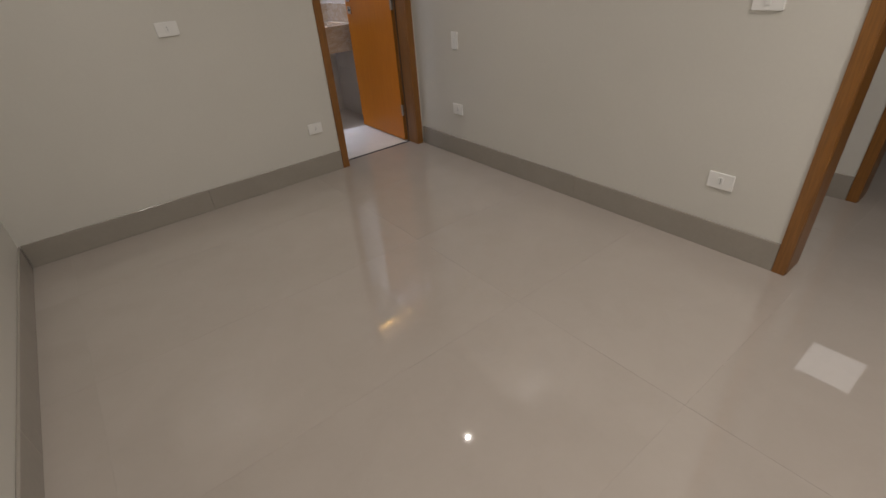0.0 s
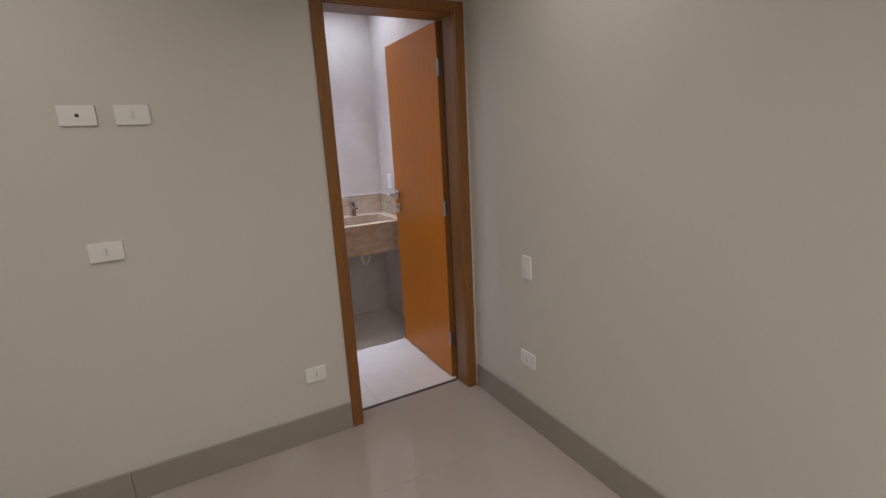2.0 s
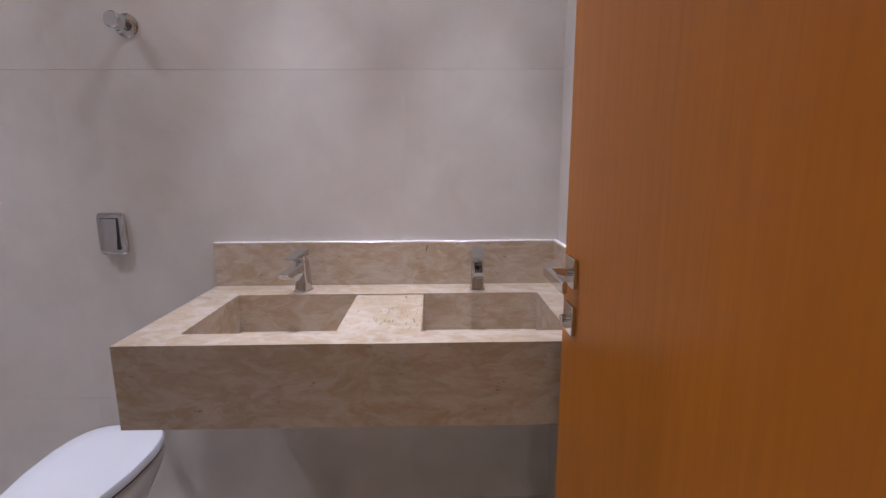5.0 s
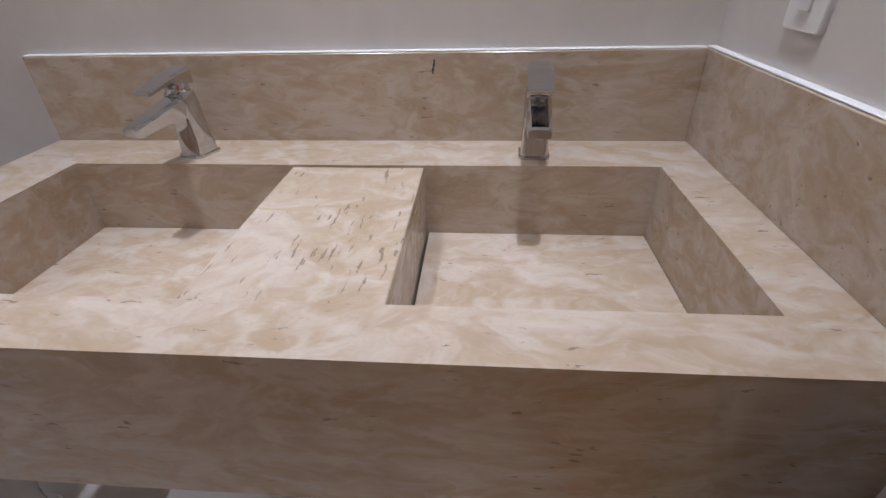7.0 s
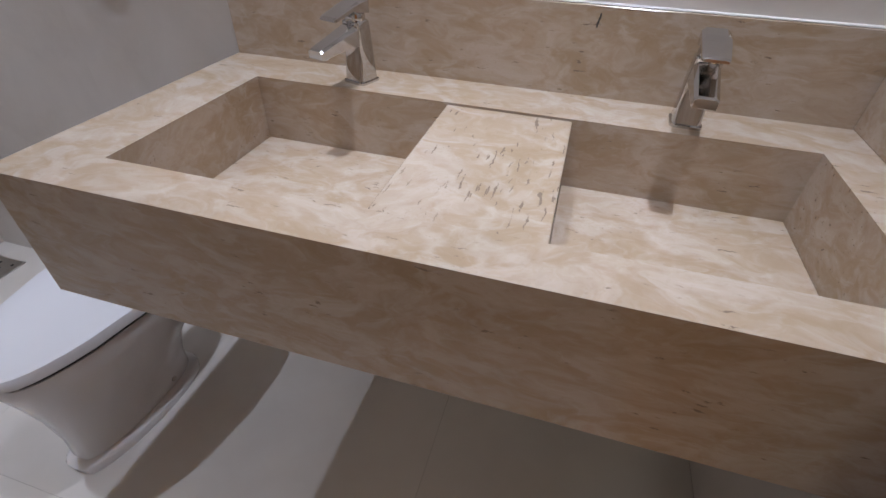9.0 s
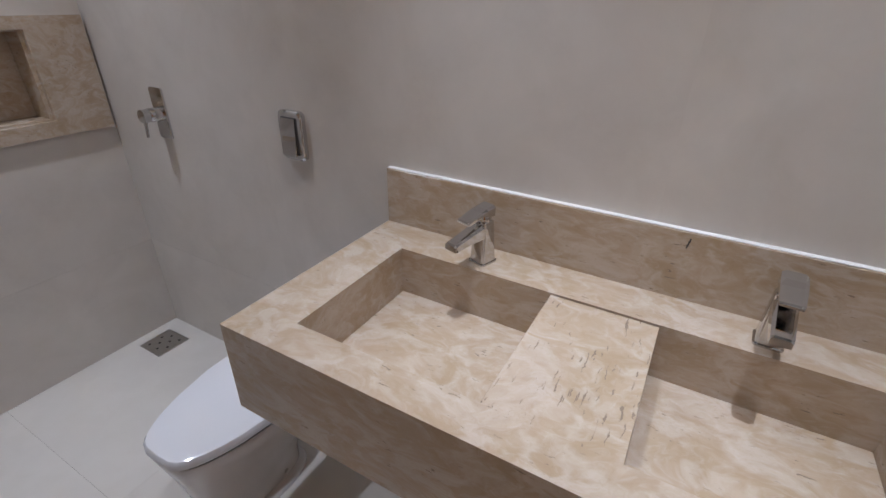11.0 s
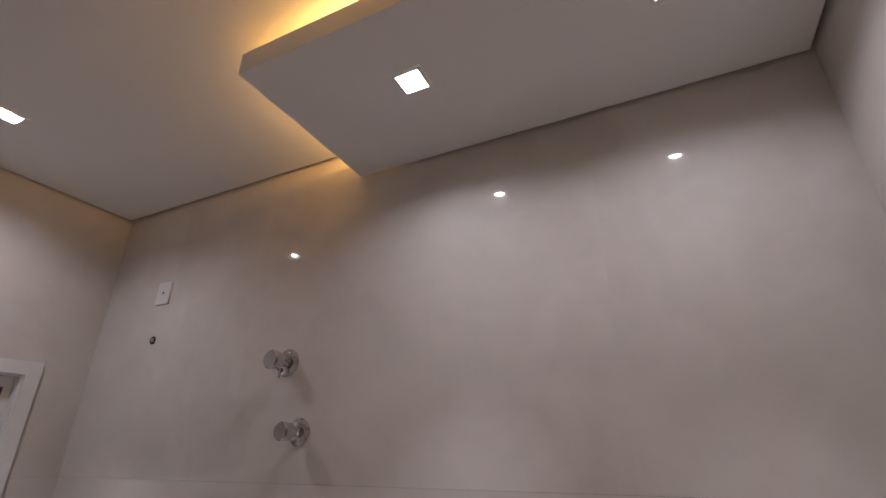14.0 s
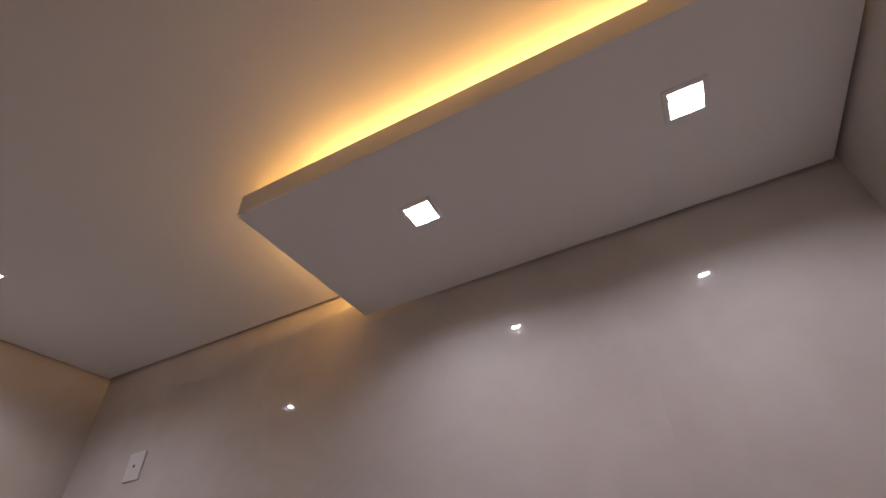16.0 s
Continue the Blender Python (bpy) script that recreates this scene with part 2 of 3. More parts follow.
def holed(axis, a0, a1, b0, b1, c0, c1, holes=()):
    """A slab c0..c1 thick along axis, spanning a and b on the two other axes in x, y, z order, with rectangular holes (a0, a1, b0, b1)."""
    us = sorted({a0, a1, *[min(max(v, a0), a1) for h in holes for v in h[:2]]})
    vs = sorted({b0, b1, *[min(max(v, b0), b1) for h in holes for v in h[2:]]})
    bm = bmesh.new()
    order = {"x": lambda a, b, c: (c, a, b), "y": lambda a, b, c: (a, c, b), "z": lambda a, b, c: (a, b, c)}[axis]
    verts = {}

    def vert(i, j, k):
        if (i, j, k) not in verts:
            verts[i, j, k] = bm.verts.new(order(us[i], vs[j], (c0, c1)[k]))
        return verts[i, j, k]

    def solid(i, j):
        if not (0 <= i < len(us) - 1 and 0 <= j < len(vs) - 1):
            return False
        u, v = (us[i] + us[i + 1]) / 2, (vs[j] + vs[j + 1]) / 2
        return not any(h[0] < u < h[1] and h[2] < v < h[3] for h in holes)

    for i in range(len(us) - 1):
        for j in range(len(vs) - 1):
            if not solid(i, j):
                continue
            bm.faces.new([vert(i, j, 0), vert(i, j + 1, 0), vert(i + 1, j + 1, 0), vert(i + 1, j, 0)])
            bm.faces.new([vert(i, j, 1), vert(i + 1, j, 1), vert(i + 1, j + 1, 1), vert(i, j + 1, 1)])
            for di, dj, p, q in ((-1, 0, (i, j), (i, j + 1)), (1, 0, (i + 1, j + 1), (i + 1, j)), (0, -1, (i + 1, j), (i, j)), (0, 1, (i, j + 1), (i + 1, j + 1))):
                if not solid(i + di, j + dj):
                    bm.faces.new([vert(*p, 0), vert(*p, 1), vert(*q, 1), vert(*q, 0)])
    bmesh.ops.recalc_face_normals(bm, faces=bm.faces)
    return bm


def tube(bm, pts, r, seg=12, caps=True, r_end=None):
    """A round tube along a polyline."""
    rings, prev = [], None
    pts = [Vector(p) for p in pts]
    for i, p in enumerate(pts):
        d = (pts[min(i + 1, len(pts) - 1)] - pts[max(i - 1, 0)]).normalized()
        side = prev if prev and abs(prev.dot(d)) < 0.9 else d.orthogonal()
        side = (side - d * side.dot(d)).normalized()
        prev = side
        up = d.cross(side)
        rr = r if r_end is None else r + (r_end - r) * i / (len(pts) - 1)
        rings.append([bm.verts.new(p + (side * math.cos(a) + up * math.sin(a)) * rr) for a in [2 * math.pi * k / seg for k in range(seg)]])
    for a, b in zip(rings, rings[1:]):
        for k in range(seg):
            bm.faces.new([a[k], a[(k + 1) % seg], b[(k + 1) % seg], b[k]])
    if caps:
        bm.faces.new(rings[0][::-1])
        bm.faces.new(rings[-1])
    bmesh.ops.recalc_face_normals(bm, faces=bm.faces)


def lathe(bm, profile, axis_pose, seg=24):
    """A turned shape: (distance along the axis, radius) pairs, along local z of axis_pose."""
    rings = [[bm.verts.new(axis_pose @ Vector((math.cos(2 * math.pi * k / seg) * r, math.sin(2 * math.pi * k / seg) * r, h))) for k in range(seg)] for h, r in profile]
    for a, b in zip(rings, rings[1:]):
        for k in range(seg):
            bm.faces.new([a[k], a[(k + 1) % seg], b[(k + 1) % seg], b[k]])
    bm.faces.new(rings[0][::-1])
    bm.faces.new(rings[-1])
    bmesh.ops.recalc_face_normals(bm, faces=bm.faces)


def loft(bm, rings):
    """Closed rings of equal count joined, ends capped."""
    vs = [[bm.verts.new(p) for p in ring] for ring in rings]
    n = len(vs[0])
    for a, b in zip(vs, vs[1:]):
        for k in range(n):
            bm.faces.new([a[k], a[(k + 1) % n], b[(k + 1) % n], b[k]])
    bm.faces.new(vs[0][::-1])
    bm.faces.new(vs[-1])
    bmesh.ops.recalc_face_normals(bm, faces=bm.faces)


def finish(bm, name, material, smooth=False):
    me = bpy.data.meshes.new(name)
    bm.to_mesh(me)
    bm.free()
    me.materials.append(material)
    if smooth:
        me.shade_smooth()
        me.set_sharp_from_angle(angle=radians(38))
    return me


def part(name, bm, material, parent, label="", smooth=False):
    ob = new(name, finish(bm, name, material, smooth))
    ob.parent = parent
    return tagged(ob, label)


def setting(name, bm, material, label, category):
    return tagged(new(name, finish(bm, name, material)), label, category, kind="structure")


def thing(name, x, y, z, label, category, group="", kind="", rz=0):
    ob = new(name)
    ob.empty_display_size = 0.05
    ob.matrix_world = pose(x, y, z, 0, 0, rz)
    return tagged(ob, label, category, group, kind)


# ---- large structure: bedroom ----
H = 2.95
setting("wall_west", box(BX0 - 0.15, BX0, BY0 - 0.15, BY1 + 0.0, 0, H), M_PAINT, "smooth greige painted bedroom wall", "wall")
setting("wall_south", box(BX0, BX1, BY0 - 0.15, BY0, 0, H), M_PAINT, "plain greige painted bedroom wall", "wall")
wall_mid = setting("wall_north", holed("y", BX0 - 0.15, 0.0, 0, H, 0.0, 0.142, [(DX0, DX1, -1, DH)]), M_PAINT,
                   "greige painted bedroom wall with the bathroom doorway", "wall")
setting("wall_east", holed("x", BY0 - 0.15, 0.142, 0, H, 0.0, 0.15, [(EY0, EY1, -1, DH)]), M_PAINT,
        "greige painted bedroom wall with a doorway to the corridor", "wall")
# Only the first spot is known; the other three are unseen, added fill.
ROOM_SPOTS_AND_FILL = ((-0.46, -0.96, 0.24, 120), (-2.15, -0.96, 0.52, 150), (-0.70, -3.6, 1.4, 160), (-2.15, -3.6, 1.3, 160))
setting("ceiling_bedroom", holed("z", BX0, BX1, BY0, BY1, CEIL_BED, CEIL_BED + 0.1, [(x - 0.04, x + 0.04, y - 0.04, y + 0.04) for x, y, share, spread in ROOM_SPOTS_AND_FILL]), M_CEIL,
        "flat white painted bedroom ceiling", "ceiling")
floor_bed = setting("floor", box(BX0, 3.6, BY0, 0.125, -0.12, -0.0008), M_GROUT, "polished beige porcelain tile floor with thin joints", "floor")

# corridor and the room across it
setting("wall_corridor", holed("x", -4.55, -1.0, 0, H, HX1, HX1 + 0.15, [(-3.65, -2.81, -1, DH)]), M_PAINT, "greige corridor wall with a doorway", "wall")
setting("wall_corridor_end", box(HX0, 3.75, -1.0, -0.85, 0, H), M_PAINT, "plain greige corridor end wall", "wall")
setting("wall_corridor_back", box(HX0, 3.75, -4.55, -4.40, 0, H), M_PAINT, "plain greige corridor back wall", "wall")
setting("wall_far_room", box(3.6, 3.75, -4.40, -1.0, 0, H), M_PAINT, "plain greige wall of the room across the corridor", "wall")
setting("ceiling_corridor", box(HX0, 3.6, -4.40, -1.0, CEIL_BED, CEIL_BED + 0.1), M_CEIL, "flat white corridor ceiling", "ceiling")

# ---- large structure: bathroom ----
setting("wall_bath_north", box(TX0 - 0.16, TX1 + 0.16, TY1 + 0.008, TY1 + 0.16, 0, H), M_GROUT_W, "bathroom wall behind large beige porcelain tiles", "wall")
setting("wall_bath_east", box(TX1 + 0.008, TX1 + 0.16, 0.142, TY1 + 0.008, 0, H), M_GROUT_W, "bathroom side wall under large beige tiles", "wall")
setting("wall_bath_west", holed("x", 0.142, TY1 + 0.008, 0, H, TX0 - 0.16, TX0 - 0.008, [(WY0, WY1, WZ0, WZ1), (0.66, 1.40, 1.04, 1.36)]), M_GROUT_W,
        "bathroom end wall with a window and a niche", "wall")
floor_bath = setting("floor_bathroom", box(TX0 - 0.01, TX1 + 0.01, 0.131, TY1 + 0.01, -0.12, -0.0025), M_GROUT, "pale satin porcelain bathroom floor", "floor")
SHOWER = (-2.16, 0.94)
setting("ceiling_bathroom", holed("z", TX0 + 0.016, TX1 - 0.016, TY0 + 0.016, TY1 - 0.016, CEIL_BATH, CEIL_BATH + 0.03, [(SHOWER[0] - 0.034, SHOWER[0] + 0.034, SHOWER[1] - 0.034, SHOWER[1] + 0.034)]),
        M_CEIL, "white plaster bathroom ceiling with a shadow gap", "ceiling")
# Solid slab coloured dark for the shade inside the perimeter gap.
setting("ceiling_gap_backing", box(TX0 - 0.1, TX1 + 0.1, 0.1, TY1 + 0.1, CEIL_BATH + 0.10, CEIL_BATH + 0.15), M_GAP_SHADE, "backing slab coloured dark for the shade above the shadow gap", "ceiling")

# floating ceiling panel with spots and an amber light cove
PX0, PX1, PY0, PY1, PZ0, PZ1 = -1.232, TX1 - 0.012, 1.053, TY1 - 0.012, 2.625, 2.692
BATH_SPOTS = ((-0.845, 1.268), (-0.230, 1.252))
panel = thing("ceiling_panel", (PX0 + PX1) / 2, (PY0 + PY1) / 2, PZ0, "floating white plaster ceiling panel over the vanity, lit amber behind its edges", "ceiling panel", kind="structure")
px, py = (PX0 + PX1) / 2, (PY0 + PY1) / 2
HS = 0.037
bm = holed("z", PX0 - px, PX1 - px, PY0 - py, PY1 - py, 0, 0.03, [(x - HS - px, x + HS - px, y - HS - py, y + HS - py) for x, y in BATH_SPOTS])
part("board", bm, M_CEIL, panel)
bm = bmesh.new()
addbox(bm, PX0 - px, PX1 - px, PY0 - py, PY0 - py + 0.02, 0.03, PZ1 - PZ0)
addbox(bm, PX0 - px, PX0 - px + 0.02, PY0 - py + 0.02, PY1 - py, 0.03, PZ1 - PZ0)
part("upstand", bm, M_CEIL, panel)
bm = bmesh.new()
addbox(bm, PX0 - px + 0.17, PX1 - px, PY0 - py + 0.17, PY0 - py + 0.19, 0.03, CEIL_BATH - PZ0)
addbox(bm, PX0 - px + 0.17, PX0 - px + 0.19, PY0 - py + 0.19, PY1 - py, 0.03, CEIL_BATH - PZ0)
part("hanger_core", bm, M_CEIL, panel)
bm = bmesh.new()
addbox(bm, PX0 - px + 0.15, PX1 - px - 0.02, PY0 - py + 0.155, PY0 - py + 0.168, 0.052, 0.070)
addbox(bm, PX0 - px + 0.155, PX0 - px + 0.168, PY0 - py + 0.17, PY1 - py - 0.02, 0.052, 0.070)
part("led_strip", bm, M_STRIP, panel, "glowing amber LED strip")
lamp("cove_lamp_front", (PX0 + PX1) / 2 + 0.05, PY0 + 0.12, PZ0 + 0.076, PX1 - PX0 - 0.25, STRIP_W, (1.0, 0.58, 0.18), 170, 0.02, (228, 0, 0))
lamp("cove_lamp_side", PX0 + 0.12, (PY0 + PY1) / 2 + 0.05, PZ0 + 0.076, 0.02, STRIP_W * 0.6, (1.0, 0.58, 0.18), 170, PY1 - PY0 - 0.2, (180, -48, 0))


BULB_UP = 0.015


def spot(name, x, y, z, half, bulb, label, group):
    """Recessed square downlight: rim, white well and a round bulb set back in it."""
    t = thing(name, x, y, z, label, "ceiling light", group)
    w = half + 0.006
    part("rim", holed("z", -w, w, -w, w, -0.003, 0.0, [(-half + 0.004, half - 0.004, -half + 0.004, half - 0.004)]), M_WHITE, t)
    bm = holed("z", -half, half, -half, half, 0.0, 0.052, [(-half + 0.003, half - 0.003, -half + 0.003, half - 0.003)])
    addbox(bm, -half, half, -half, half, 0.052, 0.055)
    part("well", bm, M_WELL, t, "white square reflector well")
    bm = bmesh.new()
    lathe(bm, ((BULB_UP + 0.001, 0.019), (BULB_UP + 0.004, 0.023), (0.0515, 0.027)), Matrix())
    part("bulb", bm, bulb, t, smooth=True)
    return t


for x, y in BATH_SPOTS:
    spot("downlight", x, y, PZ0, HS, M_BULB, "square white recessed downlight shining cold white", "downlights over the vanity")
    lamp("downlight_beam", x, y, PZ0 + BULB_UP, 0.034, BATH_SPOT_W * 0.65, SPOT_COOL, 48)
    lamp("downlight_spill", x, y, PZ0 + BULB_UP - 0.001, 0.034, BATH_SPOT_W, SPOT_COOL, 150)
spot("downlight", SHOWER[0], SHOWER[1], CEIL_BATH, 0.034, M_BULB, "small white recessed downlight over the shower", "shower downlights")
lamp("downlight_beam", SHOWER[0], SHOWER[1], CEIL_BATH + 0.011, 0.034, SHOWER_SPOT_W * 0.75, SPOT_COOL, 68)
lamp("downlight_spill", SHOWER[0], SHOWER[1], CEIL_BATH + 0.010, 0.034, SHOWER_SPOT_W, SPOT_COOL, 155)
for x, y, share, spread in ROOM_SPOTS_AND_FILL:
    spot("downlight", x, y, CEIL_BED, 0.04, M_BULB_W, "small square recessed bedroom downlight; three of the four are unseen, added fill", "bedroom downlights")
    lamp("downlight_and_fill_lamp", x, y, CEIL_BED + BULB_UP - 0.004, 0.030, ROOM_SPOT_W * share, SPOT_WARM, spread)
hall = thing("ceiling_light", 3.07, -2.92, CEIL_BED, "square flush white light panel, lit; its corridor copy is unseen, added fill", "ceiling light")
part("frame", holed("z", -0.31, 0.31, -0.26, 0.26, -0.02, 0.0, [(-0.295, 0.295, -0.245, 0.245)]), M_WHITE, hall)
part("diffuser", box(-0.295, 0.295, -0.245, 0.245, -0.016, -0.002), M_PANEL, hall)
# Panel copy and lamp added out of view to light the corridor.
hall_fill_panel = copy_thing(hall, pose(0.6, -1.8, CEIL_BED))
lamp("hall_fill_lamp", 0.6, -1.8, CEIL_BED - 0.03, 0.28, HALL_FILL_W, SPOT_WARM, 160, 0.28)

# ---- doors ----


def door_frame(name, axis, o0, o1, f0, f1, label):
    """Casings on both faces f0, f1 of a wall, jambs and head for the hole o0..o1 along the wall, through DH."""
    t = thing(name, 0, 0, 0, label, "door frame", kind="structure")
    case, out, th = 0.060, 0.042, 0.014

    def b(a0, a1, c0, c1, z0, z1, bev=0.002):
        return box(a0, a1, c0, c1, z0, z1, bev) if axis == "y" else box(c0, c1, a0, a1, z0, z1, bev)

    jam = 0.014
    part("jamb", b(o0, o0 + jam, f0, f1, 0, DH - 0.02), M_CASE, t)
    part("jamb", b(o1 - jam, o1, f0, f1, 0, DH - 0.02), M_CASE, t)
    part("head", b(o0, o1, f0, f1, DH - 0.02, DH), M_CASE, t)
    for c0, c1 in ((f0 - th, f0 - 0.0005), (f1 + 0.0005, f1 + th)):
        part("casing", b(o0 - out, o0 + 0.012, c0, c1, 0, DH + 0.038), M_CASE, t)
        part("casing", b(o1 - 0.012, o1 + out, c0, c1, 0, DH + 0.038), M_CASE, t)
        part("head_casing", b(o0 + 0.012, o1 - 0.012, c0, c1, DH - 0.016, DH + 0.038), M_CASE, t)
    return t


bath_frame = door_frame("door_frame_1", "y", DX0, DX1, 0.0, 0.150, "brown stained wooden door frame of the bathroom")
part("stop", box(DX0 + 0.014, DX0 + 0.026, 0.022, 0.110, 0, DH - 0.02, 0.002), M_CASE, bath_frame)
# Black strip painted for the shade in the gap between leaf and jamb.
part("gap_shade_strip", box(DX1 - 0.0165, DX1 - 0.0142, 0.118, 0.128, 0, DH - 0.02), M_BLACK, bath_frame)
part("threshold", box(DX0 + 0.026, DX1 - 0.0167, 0.108, 0.128, -0.01, 0.003), M_SLOT, bath_frame, "thin dark threshold strip")
door_frame("door_frame_2", "x", EY0, EY1, 0.0, 0.150, "brown stained wooden door frame to the corridor")
door_frame("door_frame_3", "x", -3.65, -2.81, HX1, HX1 + 0.15, "dark wooden door frame across the corridor")

LEAF_W = 0.722
leaf = thing("door_1", DX1 - 0.002, 0.152, 0.0, "honey-coloured veneered bathroom door standing open", "door", kind="structure", rz=90.0)
# local x runs along the leaf from the hinge, local y away from the room side
part("leaf", box(0, LEAF_W, -0.0, 0.035, 0.008, 2.105, 0.002), M_LEAF, leaf)
part("edge_band", box(-0.0018, -0.0002, 0.001, 0.034, 0.010, 2.103), M_CASE, leaf, "dark brown lipping on the hinge edge")
for hz in (0.27, 1.09, 1.87):
    bm = bmesh.new()
    tube(bm, [(-0.007, 0.034, hz - 0.045), (-0.007, 0.034, hz + 0.045)], 0.0065)
    hinge = part("hinge", bm, M_STEEL, leaf, "bright steel hinge knuckle", smooth=True)
    bm = bmesh.new()
    addbox(bm, -0.004, 0.002, 0.002, 0.040, hz - 0.044, hz + 0.044)
    addbox(bm, -0.0015, 0.010, 0.0352, 0.0366, hz - 0.044, hz + 0.044)
    part("hinge_plate", bm, M_HINGE, hinge, "dark steel hinge plate")
for side, s in ((0.035, 1), (0.0, -1)):
    hx = LEAF_W - 0.062
    for z in (1.125, 1.03):
        y0, y1 = sorted((side + s * 0.0005, side + s * 0.009))
        rose = part("rose", box(hx - 0.029, hx + 0.029, y0, y1, z - 0.029, z + 0.029, 0.0015), M_CHROME, leaf, "square chrome rose")
        if z > 1.1:
            bm = bmesh.new()
            tube(bm, [(hx, side + s * 0.009, z), (hx, side + s * 0.050, z)], 0.009)
            part("neck", bm, M_CHROME, leaf, smooth=True)
            y0, y1 = sorted((side + s * 0.048, side + s * 0.058))
            part("lever", box(hx - 0.125, hx + 0.012, y0, y1, z - 0.010, z + 0.010, 0.002), M_CHROME, leaf, "flat chrome lever handle")
        else:
            bm = bmesh.new()
            y = side + s * 0.009
            lathe(bm, ((0, 0.008), (0.012, 0.008), (0.014, 0.006)), Matrix.Translation((hx, y, z)) @ Euler((radians(-90 * s), 0, 0)).to_matrix().to_4x4())
            part("thumb_turn", bm, M_CHROME, leaf, smooth=True)

# ---- vanity ----
VX0, VX1, VY0, VZ0, VZ1 = -1.167, TX1, 1.013, 0.676, 0.900
YS = TY1 - 0.020
LB = (-1.038, -0.637, 1.092, 1.462)
RB = (-0.409, -0.021, 1.090, 1.462)
BZ = 0.770
van = thing("vanity_counter", VX0, VY0, VZ0, "wall-hung beige limestone vanity with two carved basins", "vanity")


def vbox(x0, x1, y0, y1, z0, z1, bev=0.0012):
    return box(x0 - VX0, x1 - VX0, y0 - VY0, y1 - VY0, z0 - VZ0, z1 - VZ0, bev, 1)


def vholed(x0, x1, y0, y1, z0, z1, holes):
    return holed("z", x0 - VX0, x1 - VX0, y0 - VY0, y1 - VY0, z0 - VZ0, z1 - VZ0, [(h[0] - VX0, h[1] - VX0, h[2] - VY0, h[3] - VY0) for h in holes])


part("countertop", vholed(VX0 + 0.02, VX1, VY0 + 0.02, YS, VZ1 - 0.022, VZ1, [(LB[0], RB[1], LB[2], LB[3])]), M_STONE, van)
part("front_apron", vbox(VX0, VX1, VY0, VY0 + 0.02, VZ0, VZ1, 0.0), M_STONE, van)
part("end_apron", vbox(VX0, VX0 + 0.02, VY0 + 0.02, YS, VZ0, VZ1, 0.0), M_STONE, van)
part("backsplash", vbox(VX0, VX1 - 0.02, YS, TY1 - 0.0005, VZ1 - 0.02, 1.058), M_STONE, van)
part("side_splash", vbox(VX1 - 0.02, VX1 - 0.0005, VY0, TY1, VZ1 - 0.0, 1.058), M_STONE, van)
# thin white strips over the top faces of the splashes
part("splash_top_strip", vbox(VX0, VX1 - 0.02, YS + 0.004, TY1 - 0.0005, 1.0585, 1.0605), M_CEIL, van, "thin white strip along the top of the splash")
part("splash_top_strip", vbox(VX1 - 0.016, VX1 - 0.0005, VY0, TY1 - 0.0006, 1.0585, 1.0605), M_CEIL, van, "thin white strip along the top of the splash")
part("underside", vbox(VX0 + 0.02, VX1, VY0 + 0.02, YS, BZ - 0.092, BZ - 0.081), M_STONE, van)
for (x0, x1, y0, y1), right in ((LB, False), (RB, True)):
    bas = part("basin", vholed(x0 - 0.015, x1 + 0.015, y0 - 0.015, y1 + 0.015, BZ - 0.08, VZ1 - 0.022, [(x0, x1, y0, y1)]), M_STONE, van)
    part("basin_floor", vbox(x0 + (0.003 if right else 0.001), x1 - (0.001 if right else 0.003), y0 + 0.001, y1 - 0.001, BZ - 0.015, BZ), M_STONE, bas, "flat stone basin floor beside a drain slot")
    part("slot_bottom", vbox(x0, x1, y0, y1, BZ - 0.080, BZ - 0.074), M_STONE, bas)
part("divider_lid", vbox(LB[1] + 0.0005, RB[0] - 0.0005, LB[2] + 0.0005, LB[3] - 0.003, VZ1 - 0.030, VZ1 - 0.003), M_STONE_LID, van)


